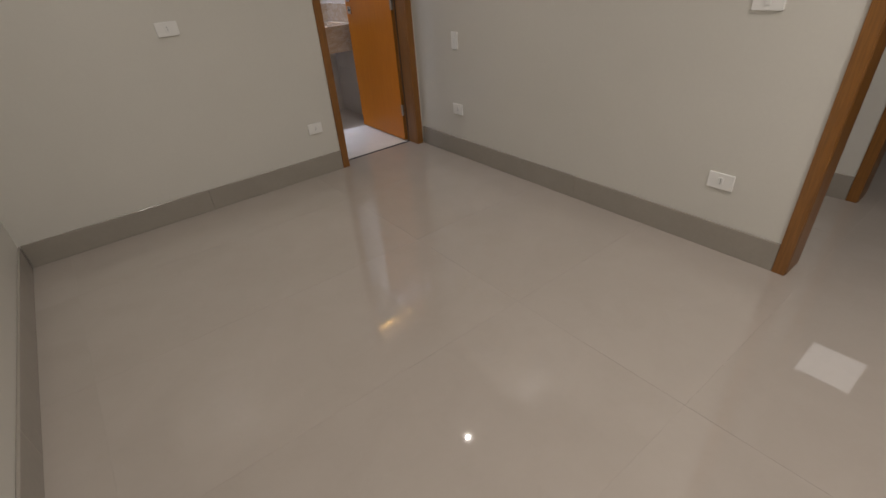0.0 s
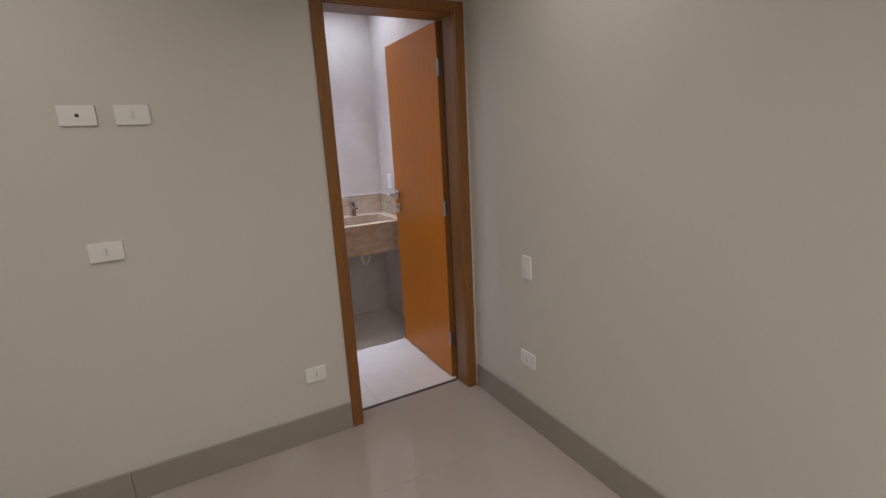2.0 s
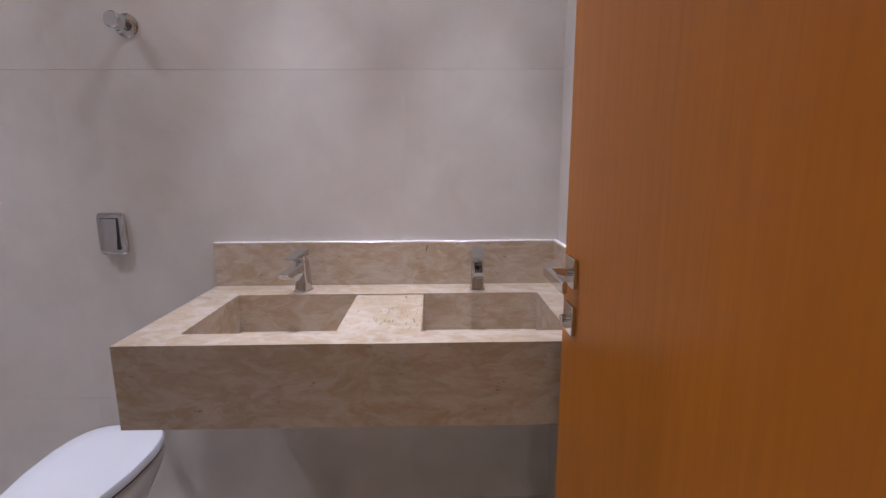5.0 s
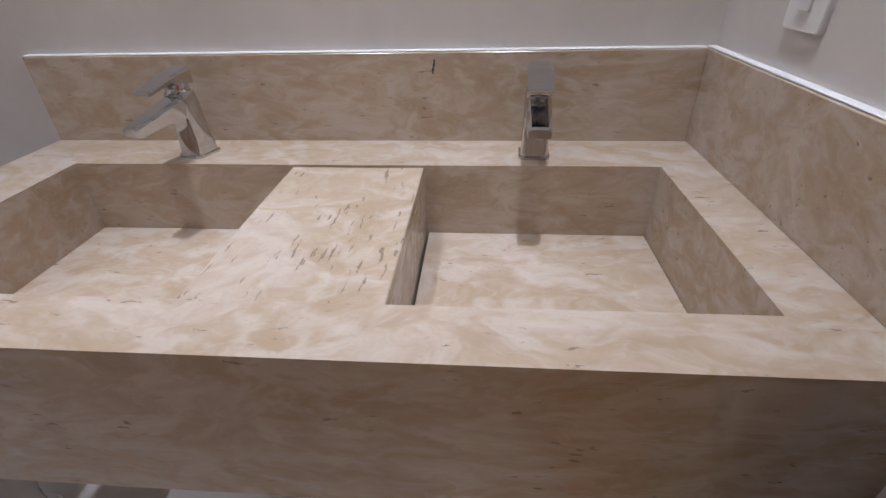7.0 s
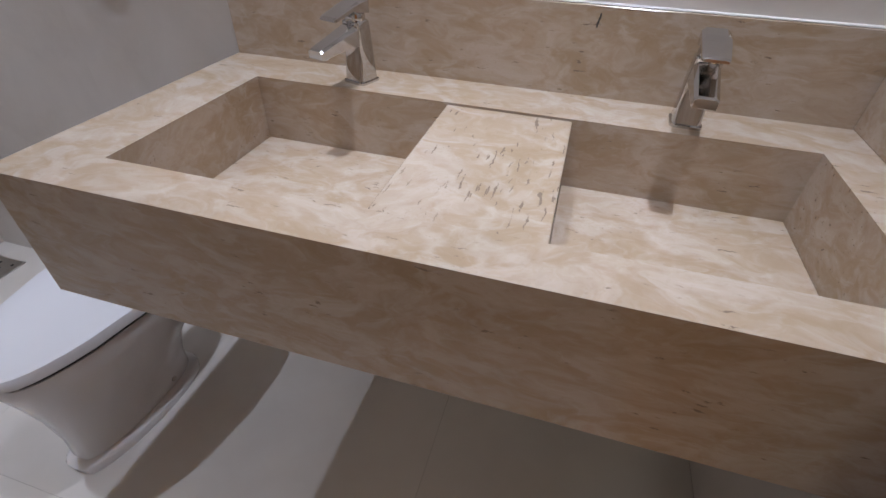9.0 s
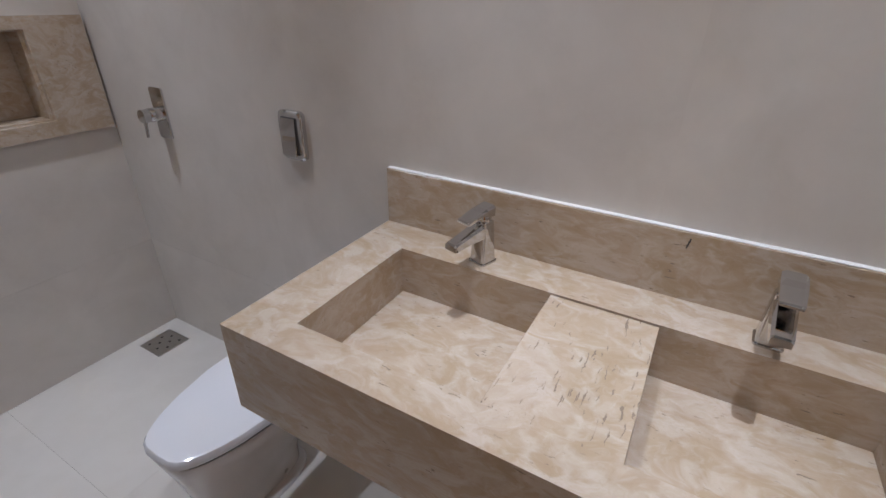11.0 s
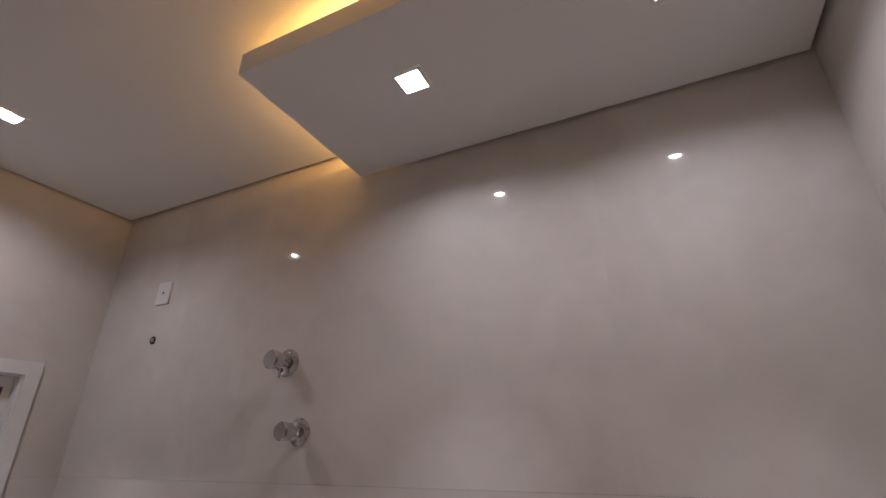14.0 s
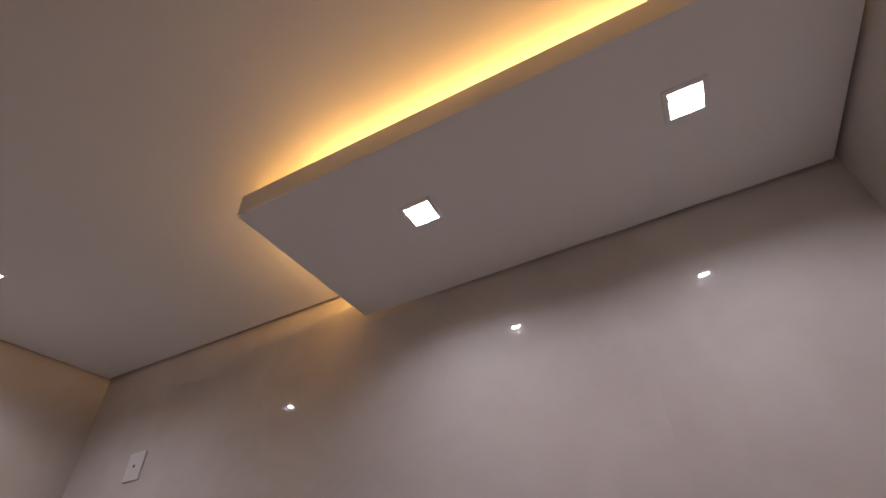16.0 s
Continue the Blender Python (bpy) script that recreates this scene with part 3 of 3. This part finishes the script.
def faucet(x, turn, label):
    t = thing("faucet", x, 1.513, VZ1, label, "faucet", "basin faucets", rz=turn)
    bm = bmesh.new()

    def ring(y, z, hw, hd):
        r, pts = 0.32 * hd, []
        for k, (sx, sy) in enumerate(((1, 1), (-1, 1), (-1, -1), (1, -1))):
            for q in range(5):
                a = radians(90 * k + 22.5 * q)
                pts.append((sx * (hw - r) + r * math.cos(a), sy * (hd - r) + r * math.sin(a)))
        return [Vector((px_, y + py_, z)) for px_, py_ in pts]

    loft(bm, [ring(0.002, 0, 0.0262, 0.0275), ring(0.002, 0.004, 0.0262, 0.0275), ring(0.002, 0.006, 0.0232, 0.0245), ring(0.001, 0.050, 0.0220, 0.0200),
              ring(-0.002, 0.095, 0.0212, 0.0182), ring(-0.0035, 0.112, 0.0205, 0.0168), ring(-0.0035, 0.114, 0.0190, 0.0150)])
    part("body", bm, M_CHROME, t, smooth=True)
    bm = bmesh.new()

    def slab(y, z, hw, hh):
        return [Vector((-hw, y, z - hh)), Vector((hw, y, z - hh)), Vector((hw * 1.0, y, z + hh * 0.6)), Vector((hw * 0.7, y, z + hh)), Vector((-hw * 0.7, y, z + hh)), Vector((-hw, y, z + hh * 0.6))]

    loft(bm, [slab(0.004, 0.091, 0.0206, 0.0205), slab(-0.024, 0.090, 0.0200, 0.0170), slab(-0.062, 0.0835, 0.0188, 0.0120), slab(-0.106, 0.0745, 0.0178, 0.0085), slab(-0.111, 0.0735, 0.0165, 0.0070)])
    part("spout", bm, M_CHROME, t)
    bm = bmesh.new()
    lathe(bm, ((0, 0.0105), (0.006, 0.0105), (0.007, 0.009)), Matrix.Translation((0, -0.094, 0.0690)) @ Euler((radians(172), 0, 0)).to_matrix().to_4x4(), 16)
    part("aerator", bm, M_STEEL, t, smooth=True)
    bm = bmesh.new()
    loft(bm, [slab(0.016, 0.1385, 0.0190, 0.0110), slab(0.012, 0.1385, 0.0212, 0.0130), slab(-0.012, 0.1375, 0.0214, 0.0090), slab(-0.028, 0.1370, 0.0212, 0.0036),
              slab(-0.068, 0.1255, 0.0198, 0.0030), slab(-0.073, 0.1240, 0.0180, 0.0020)])
    part("lever", bm, M_CHROME, t)
    bm = bmesh.new()
    lathe(bm, ((-0.004, 0.0165), (0.002, 0.0195), (0.009, 0.0195), (0.015, 0.0175), (0.021, 0.0135), (0.026, 0.0125)), Matrix.Translation((0, -0.004, 0.112)), 24)
    part("collar", bm, M_CHROME, t, smooth=True)
    return t


bm = bmesh.new()
for k in range(3):
    addbox(bm, -0.0025 + 0.0015 * k, 0.0005 + 0.0015 * k, -0.0006, 0.0, -0.010 + 0.007 * k, 0.0 + 0.007 * k, 0.0003, 1)
bmesh.ops.translate(bm, vec=(-0.400 - VX0, YS - VY0, 1.032 - VZ0), verts=bm.verts)
part("stone_pit", bm, M_SLOT, van, "small dark open pit in the stone")
faucet(-0.832, -18, "chrome single-lever basin faucet on the stone counter")
faucet(-0.222, -3, "chrome single-lever basin faucet on the stone counter")

for x in (-0.84, -0.235):
    s = thing("sink_trap", x, 1.25, 0.52, "white flexible drain trap hanging under the vanity", "drain pipe", "drain traps")
    bm = bmesh.new()
    pts = [(-0.03, 0.0, 0.215), (-0.03, 0.0, 0.13)] + [(-0.03 * math.cos(a), 0.0, 0.10 - 0.075 * math.sin(a)) for a in [math.pi * k / 12 for k in range(13)]] + [(0.03, 0.0, 0.13), (0.035, 0.15, 0.17), (0.035, 0.354, 0.17)]
    tube(bm, pts, 0.014, 12)
    part("hose", bm, M_HOSE, s, smooth=True)
    bm = bmesh.new()
    lathe(bm, ((0, 0.030), (0.006, 0.030), (0.010, 0.018)), Matrix.Translation((0.035, 0.3545, 0.17)) @ Euler((radians(90), 0, 0)).to_matrix().to_4x4(), 20)
    part("wall_flange", bm, M_CHROME, s, smooth=True)
    bm = bmesh.new()
    lathe(bm, ((0.165, 0.02), (0.17, 0.024), (0.205, 0.024)), Matrix.Translation((-0.03, 0, 0)), 20)
    part("nut", bm, M_WHITE, s, smooth=True)

# ---- toilet ----
toilet = thing("toilet", -1.45, 1.558, 0.0, "white ceramic floor-standing toilet with closed lid", "toilet")


def egg(w, y_back, y_front, z, square=3.8, n=32):
    out = []
    cy, hl = (y_back + y_front) / 2, abs(y_back - y_front) / 2
    for k in range(n):
        a = 2 * math.pi * k / n
        c, s = math.cos(a), math.sin(a)
        y = cy + hl * math.copysign(abs(s) ** (2 / square), s)
        f = (y_back - y) / (y_back - y_front)
        wide = w * (0.90 + 0.10 * math.sin(math.pi * min(1.0, f + 0.1))) * (1.0 - 0.27 * (max(0.0, f - 0.35) / 0.65) ** 1.6)
        out.append(Vector((wide * math.copysign(abs(c) ** (2 / square), c), y, z)))
    return out


bm = bmesh.new()
loft(bm, [egg(0.095, -0.215, -0.610, 0.0), egg(0.096, -0.213, -0.612, 0.020), egg(0.091, -0.218, -0.606, 0.029), egg(0.076, -0.235, -0.590, 0.036), egg(0.080, -0.235, -0.585, 0.10), egg(0.098, -0.215, -0.590, 0.18), egg(0.132, -0.16, -0.605, 0.26),
          egg(0.156, -0.11, -0.622, 0.330), egg(0.163, -0.09, -0.632, 0.368), egg(0.160, -0.09, -0.630, 0.388)])
part("bowl", bm, M_CERAMIC, toilet, smooth=True)
# Black ring in the seat's place, coloured for the shaded gap under the lid.
bm = bmesh.new()
loft(bm, [egg(0.156, -0.10, -0.622, 0.3885), egg(0.160, -0.098, -0.628, 0.390), egg(0.160, -0.098, -0.628, 0.3955), egg(0.156, -0.10, -0.622, 0.3964)])
part("lid_gap_ring", bm, M_BLACK, toilet, "thin black ring painted for the shaded gap under the lid", smooth=True)
bm = bmesh.new()
loft(bm, [egg(0.163, -0.095, -0.634, 0.3985), egg(0.168, -0.092, -0.640, 0.402), egg(0.168, -0.092, -0.640, 0.418), egg(0.163, -0.096, -0.633, 0.427), egg(0.150, -0.105, -0.615, 0.431), egg(0.10, -0.16, -0.54, 0.434), egg(0.04, -0.27, -0.40, 0.435)])
part("lid", bm, M_LID, toilet, smooth=True)
for dx in (-0.075, 0.075):
    bm = bmesh.new()
    lathe(bm, ((0.386, 0.014), (0.405, 0.014), (0.408, 0.011)), Matrix.Translation((dx, -0.078, 0)), 16)
    part("seat_hinge", bm, M_WHITE, toilet, smooth=True)
for dx in (-1, 1):
    bm = bmesh.new()
    lathe(bm, ((0, 0.009), (0.006, 0.008), (0.008, 0.004)), Matrix.Translation((dx * 0.0725, -0.33, 0.06)) @ Euler((0, radians(90 * dx), 0)).to_matrix().to_4x4(), 14)
    part("bolt_cap", bm, M_STEEL, toilet, smooth=True)
bm = bmesh.new()
tube(bm, [(0, -0.105, 0.33), (0, 0.046, 0.33)], 0.022, 16)
part("inlet_pipe", bm, M_CHROME, toilet, smooth=True)

# ---- wall fittings of the bathroom ----
YW = TY1


def rounded_plate(bm, w, h, y0, y1, r=0.008, bev=0.002):
    """A plate standing on the wall, its face towards -y."""
    def ring(y, g):
        out = []
        for cx, cz, a0 in ((w / 2 - r, h / 2 - r, 0), (-w / 2 + r, h / 2 - r, 90), (-w / 2 + r, -h / 2 + r, 180), (w / 2 - r, -h / 2 + r, 270)):
            for k in range(5):
                a = radians(a0 + 22.5 * k)
                out.append(Vector((cx * (1 - g) + (r) * math.cos(a) * (1 - g), y, cz * (1 - g) + r * math.sin(a) * (1 - g))))
        return out
    g = bev / max(w, h) * 2
    loft(bm, [ring(y0, 0), ring(y1 + bev, 0), ring(y1, g)])


mixer = thing("shower_mixer", -2.203, YW, 1.079, "chrome concealed shower mixer with a lever on a tall plate", "shower mixer")
bm = bmesh.new()
rounded_plate(bm, 0.072, 0.185, -0.0005, -0.009)
part("plate", bm, M_CHROME, mixer)
bm = bmesh.new()
lathe(bm, ((0.009, 0.026), (0.050, 0.025), (0.054, 0.022)), Euler((radians(90), 0, 0)).to_matrix().to_4x4(), 24)
part("body", bm, M_CHROME, mixer, smooth=True)
bm = bmesh.new()
lathe(bm, ((0.056, 0.024), (0.078, 0.024), (0.080, 0.021)), Euler((radians(90), 0, 0)).to_matrix().to_4x4(), 24)
part("cap", bm, M_CHROME, mixer, smooth=True)
bm = bmesh.new()
tube(bm, [(0, -0.069, -0.015), (0, -0.075, -0.075)], 0.0065, 12, r_end=0.005)
part("lever", bm, M_CHROME, mixer, smooth=True)

flush = thing("flush_valve", -1.523, YW, 1.095, "chrome rounded flush valve plate with a rocker button", "flush valve")
bm = bmesh.new()
rounded_plate(bm, 0.096, 0.150, -0.0005, -0.020, 0.016, 0.006)
part("housing", bm, M_CHROME, flush, smooth=True)
bm = bmesh.new()
rounded_plate(bm, 0.064, 0.114, -0.0202, -0.0212, 0.004, 0.0005)
part("surround", bm, M_SLOT, flush)
bm = bmesh.new()
loft(bm, [[Vector((x, y, z)) for x, y in ((-0.029, -0.0213), (0.025, -0.0213), (0.025, d), (-0.029, d))] for z, d in ((-0.056, -0.034), (0.0, -0.026), (0.054, -0.0225))])
part("button", bm, M_CHROME, flush)


def valve(x, z, size, lever, label):
    t = thing("stop_valve", x, YW, z, label, "stop valve", "stop valves")
    along = Euler((radians(90), 0, 0)).to_matrix().to_4x4()
    bm = bmesh.new()
    lathe(bm, ((0.0005, 0.036 * size), (0.004, 0.036 * size), (0.010, 0.030 * size), (0.013, 0.016)), along, 28)
    part("flange", bm, M_CHROME, t, smooth=True)
    bm = bmesh.new()
    lathe(bm, ((0.013, 0.015), (0.044, 0.014)), along, 20)
    part("stem", bm, M_CHROME, t, smooth=True)
    bm = bmesh.new()
    lathe(bm, ((0.044, 0.019 * size), (0.046, 0.023 * size), (0.078, 0.024 * size), (0.082, 0.021 * size)), along, 24)
    part("knob", bm, M_CHROME, t, smooth=True)
    if lever:
        bm = bmesh.new()
        tube(bm, [(0, -0.036, -0.012), (0.003, -0.037, -0.050)], 0.0045, 10)
        part("handle", bm, M_CHROME, t, smooth=True)


valve(-1.469, 2.000, 1.22, True, "chrome wall valve knob with a small handle")
valve(-1.392, 1.793, 1.08, False, "plain round chrome wall valve knob")

# capped plate and open water point for the shower
plate = thing("outlet_plate", -2.181, YW, 2.334, "white blank outlet plate with a small centre hole", "wall plate")
bm = bmesh.new()
rounded_plate(bm, 0.080, 0.096, -0.0005, -0.007, 0.006)
part("cover", bm, M_WHITE, plate)
bm = bmesh.new()
lathe(bm, ((0.0072, 0.005), (0.0085, 0.005)), Euler((radians(90), 0, 0)).to_matrix().to_4x4(), 12)
part("grommet", bm, M_SLOT, plate)
hole = thing("water_point", -2.184, YW, 2.142, "open dark shower pipe stub in the tile", "pipe outlet")
bm = bmesh.new()
ringv = Euler((radians(90), 0, 0)).to_matrix().to_4x4()
lathe(bm, ((0.0004, 0.016), (0.003, 0.016)), ringv, 20)
part("collar", bm, M_BLACK, hole)
bm = bmesh.new()
lathe(bm, ((0.0032, 0.008), (0.0045, 0.008)), ringv, 20)
part("mouth", bm, M_STEEL, hole)


def wall_plate(x, y, z, rz, w, h, kind, label, group):
    """White electrical plate, built facing -y and turned by rz."""
    t = thing("wall_socket" if kind != "switch" else "light_switch", x, y, z, label, "socket" if kind != "switch" else "switch", group, rz=rz)
    bm = bmesh.new()
    rounded_plate(bm, w, h, -0.0005, -0.008, 0.005)
    part("cover", bm, M_WHITE, t)
    if kind == "socket":
        bm = bmesh.new()
        rounded_plate(bm, 0.026, 0.040, -0.0082, -0.010, 0.010, 0.0008)
        part("insert", bm, M_ALU, t)
        for dx in (-0.0095, 0.0, 0.0095):
            bm = bmesh.new()
            lathe(bm, ((0.0101, 0.0021), (0.0106, 0.0021)), Euler((radians(90), 0, 0)).to_matrix().to_4x4() @ Matrix.Translation((0.002 if dx == 0 else 0.0, dx, 0)), 10)
            part("pin_hole", bm, M_SLOT, t)
    elif kind == "coax":
        bm = bmesh.new()
        lathe(bm, ((0.0082, 0.007), (0.0115, 0.006), (0.012, 0.003)), Euler((radians(90), 0, 0)).to_matrix().to_4x4(), 14)
        part("connector", bm, M_SLOT, t, "dark cable connector", smooth=True)
    else:
        n = 1 if kind == "switch" else 2
        for k in range(n):
            zc = (k - (n - 1) / 2) * 0.040
            part("rocker", box(-0.012, 0.012, -0.0115, -0.0082, zc - 0.018, zc + 0.018, 0.0012), M_ALU, t)
    return t


wall_plate(-1.712, 0, 1.639, 0, 0.118, 0.075, "coax", "white wall plate with a cable connector", "television plates")
wall_plate(-1.537, 0, 1.639, 0, 0.118, 0.075, "socket", "white wall socket for the television", "television plates")
wall_plate(-1.715, 0, 1.118, 0, 0.118, 0.075, "socket", "white wall socket below the television plates", "wall sockets")
wall_plate(-0.968, 0, 0.359, 0, 0.105, 0.075, "socket", "low white wall socket beside the bathroom door", "wall sockets")
wall_plate(0, -0.492, 0.856, -90, 0.068, 0.116, "switch", "upright white light switch", "bedroom switches")
wall_plate(0, -0.496, 0.371, -90, 0.110, 0.078, "socket", "low white wall socket on the side wall", "wall sockets")
wall_plate(0, -2.451, 0.362, -90, 0.118, 0.078, "socket", "low white wall socket beside the corridor door", "wall sockets")
wall_plate(0, -2.45, 1.135, -90, 0.118, 0.078, "switch", "white light switch beside the corridor door", "bedroom switches")
wall_plate(TX1, 1.385, 1.170, -90, 0.078, 0.120, "double", "white double plate above the side splash", "bathroom plates")

# ---- niche and window in the end wall ----
niche = thing("shower_niche", TX0, 1.0, 1.0, "beige limestone niche set into the shower wall", "niche")
NY0, NY1, NZ0, NZ1 = 0.48, 1.592, 0.990, 1.397
part("surround", holed("x", NY0 - 1, NY1 - 1, NZ0 - 1, NZ1 - 1, 0.0005, 0.020, [(-0.34, 0.40, 0.045, 0.355)]), M_STONE, niche)
bm = holed("x", -0.34, 0.40, 0.040, 0.360, -0.10, 0.0, [(-0.328, 0.388, 0.052, 0.348)])
part("lining", bm, M_STONE, niche)
part("back", box(-0.112, -0.1005, -0.34, 0.40, 0.040, 0.360), M_STONE, niche)

window = thing("window_1", TX0, (WY0 + WY1) / 2, (WZ0 + WZ1) / 2, "small white aluminium tilting bathroom window, dark outside", "window", kind="structure")
hy, hz = (WY1 - WY0) / 2, (WZ1 - WZ0) / 2
part("architrave", holed("x", -hy - 0.045, hy + 0.045, -hz - 0.045, hz + 0.045, 0.0005, 0.012, [(-hy + 0.004, hy - 0.004, -hz + 0.004, hz - 0.004)]), M_ALU, window)
part("window_frame", holed("x", -hy, hy, -hz, hz, -0.085, 0.0, [(-hy + 0.012, hy - 0.012, -hz + 0.012, hz - 0.012)]), M_ALU, window)
sash = part("sash", holed("x", -hy + 0.013, hy - 0.013, -hz + 0.013, hz - 0.013, -0.062, -0.034, [(-hy + 0.058, hy - 0.042, -hz + 0.054, hz - 0.052)]), M_ALU, window)
pane = part("pane", box(-0.051, -0.047, -hy + 0.052, hy - 0.036, -hz + 0.048, hz - 0.046), glass, sash, "dark glass pane")
pane.visible_shadow = False
part("gasket", holed("x", -hy + 0.055, hy - 0.039, -hz + 0.051, hz - 0.049, -0.046, -0.0335, [(-hy + 0.0585, hy - 0.0425, -hz + 0.0545, hz - 0.0525)]), M_BLACK, sash)
part("latch", box(-0.034, -0.020, hy - 0.034, hy - 0.025, -0.035, 0.035, 0.002), M_ALU, sash)
for z in (-0.07, 0.08):
    part("screw", box(-0.034, -0.0325, hy - 0.033, hy - 0.027, z - 0.003, z + 0.003), M_STEEL, sash)
tagged(new("exterior_wall", finish(box(TX0 - 1.9, TX0 - 1.8, -1.5, 4.0, -0.2, 1.87), "exterior_wall", M_NIGHT)), "dark garden wall outside the window at night", "wall", kind="structure")
setting("ground", box(TX0 - 1.8, TX0 - 0.16, -1.5, 4.0, -0.3, -0.2), M_NIGHT, "dark paved ground outside at night", "ground")

# drain grate in the shower corner
drain = thing("floor_drain", -2.425, 1.455, 0.0005, "square dark steel floor drain grate", "drain")
part("frame", holed("z", -0.075, 0.075, -0.075, 0.075, 0.0, 0.003, [(-0.068, 0.068, -0.068, 0.068)]), M_STEEL, drain)
grate = part("grate", box(-0.068, 0.068, -0.068, 0.068, 0.0, 0.0022), M_STEEL, drain)
for i in range(4):
    for j in range(4):
        if (i + j) % 2 == 0:
            part("drain_hole", box(-0.045 + i * 0.03 - 0.005, -0.045 + i * 0.03 + 0.005, -0.045 + j * 0.03 - 0.005, -0.045 + j * 0.03 + 0.005, 0.0024, 0.003), M_BLACK, grate)

# ---- baseboards ----


def baseboard(name, x0, x1, y0, y1, joints, along):
    t = thing(name, 0, 0, 0, "taupe porcelain baseboard strip along the wall", "baseboard", kind="structure")
    cuts = sorted(joints)
    for a, b in zip(cuts, cuts[1:]):
        bm = box(a + 0.0006, b - 0.0006, y0, y1, 0.0005, BASE_H, 0.0015, 1) if along == "x" else box(x0, x1, a + 0.0006, b - 0.0006, 0.0005, BASE_H, 0.0015, 1)
        part("base_tile", bm, M_BASE, t)


baseboard("baseboard_north", 0, 0, -0.012, -0.0005, (BX0 + 0.013, -1.8, DX0 - 0.0425), "x")
baseboard("baseboard_east", -0.012, -0.0005, 0, 0, (EY1 + 0.0425, -1.62, -0.02), "y")
baseboard("baseboard_west", BX0 + 0.0005, BX0 + 0.012, 0, 0, (BY0 + 0.01, -3.2, -1.6, -0.013), "y")
baseboard("baseboard_south", 0, 0, BY0 + 0.0005, BY0 + 0.012, (BX0 + 0.013, -1.3, -0.013), "x")
baseboard("baseboard_corridor", HX1 - 0.012, HX1 - 0.0005, 0, 0, (-2.7665, -1.9, -1.01), "y")
baseboard("baseboard_corridor_end", 0, 0, -1.012, -1.0005, (HX0 + 0.013, HX1 - 0.013), "x")
baseboard("baseboard_far_room", 3.588, 3.5995, 0, 0, (-4.38, -2.8, -1.02), "y")

# ---- tiles ----

def tiles(parent, name, axis, a_cuts, b_cuts, c0, c1, material, holes=(), JOINT=0.0004):
    for a0, a1 in zip(a_cuts, a_cuts[1:]):
        for b0, b1 in zip(b_cuts, b_cuts[1:]):
            inside = [h for h in holes if h[0] < a1 and h[1] > a0 and h[2] < b1 and h[3] > b0]
            g = 0.0 if "wall" in name else JOINT
            bm = holed(axis, a0 + g, a1 - g, b0 + JOINT, b1 - JOINT, c0, c1, inside)
            if len(bm.faces):
                part(name, bm, material, parent)


ROWS = (0.0, 0.457, 1.655, 2.85)
wn = bpy.data.objects["wall_bath_north"]
tiles(wn, "wall_tile", "y", (TX0, -1.67, -0.47, TX1), ROWS, TY1, TY1 + 0.0085, M_TILE, JOINT=0.0004)
tiles(bpy.data.objects["wall_bath_east"], "wall_tile", "x", (TY0, TY1), ROWS, TX1, TX1 + 0.0085, M_TILE, JOINT=0.0004)
tiles(bpy.data.objects["wall_bath_west"], "wall_tile", "x", (TY0, TY1), ROWS, TX0 - 0.0085, TX0, M_TILE, JOINT=0.0004, holes=[(WY0, WY1, WZ0, WZ1), (0.66, 1.40, 1.04, 1.36)])
tiles(wall_mid, "wall_tile", "y", (TX0, -1.6, TX1), ROWS, 0.1425, 0.150, M_TILE, JOINT=0.0004, holes=[(DX0, DX1, -1, DH)])
tiles(floor_bath, "floor_tile", "z", (TX0, -1.80, -0.60, TX1), (0.13, 0.885, TY1), -0.012, 0.0, M_BFLOOR)
tiles(floor_bed, "floor_tile", "z", (BX0, -2.64, -1.04, 0.56, 2.16, 3.6), (BY0, -3.68, -2.90, -2.115, -1.33, -0.545, 0.107), -0.012, 0.0, M_FLOOR)
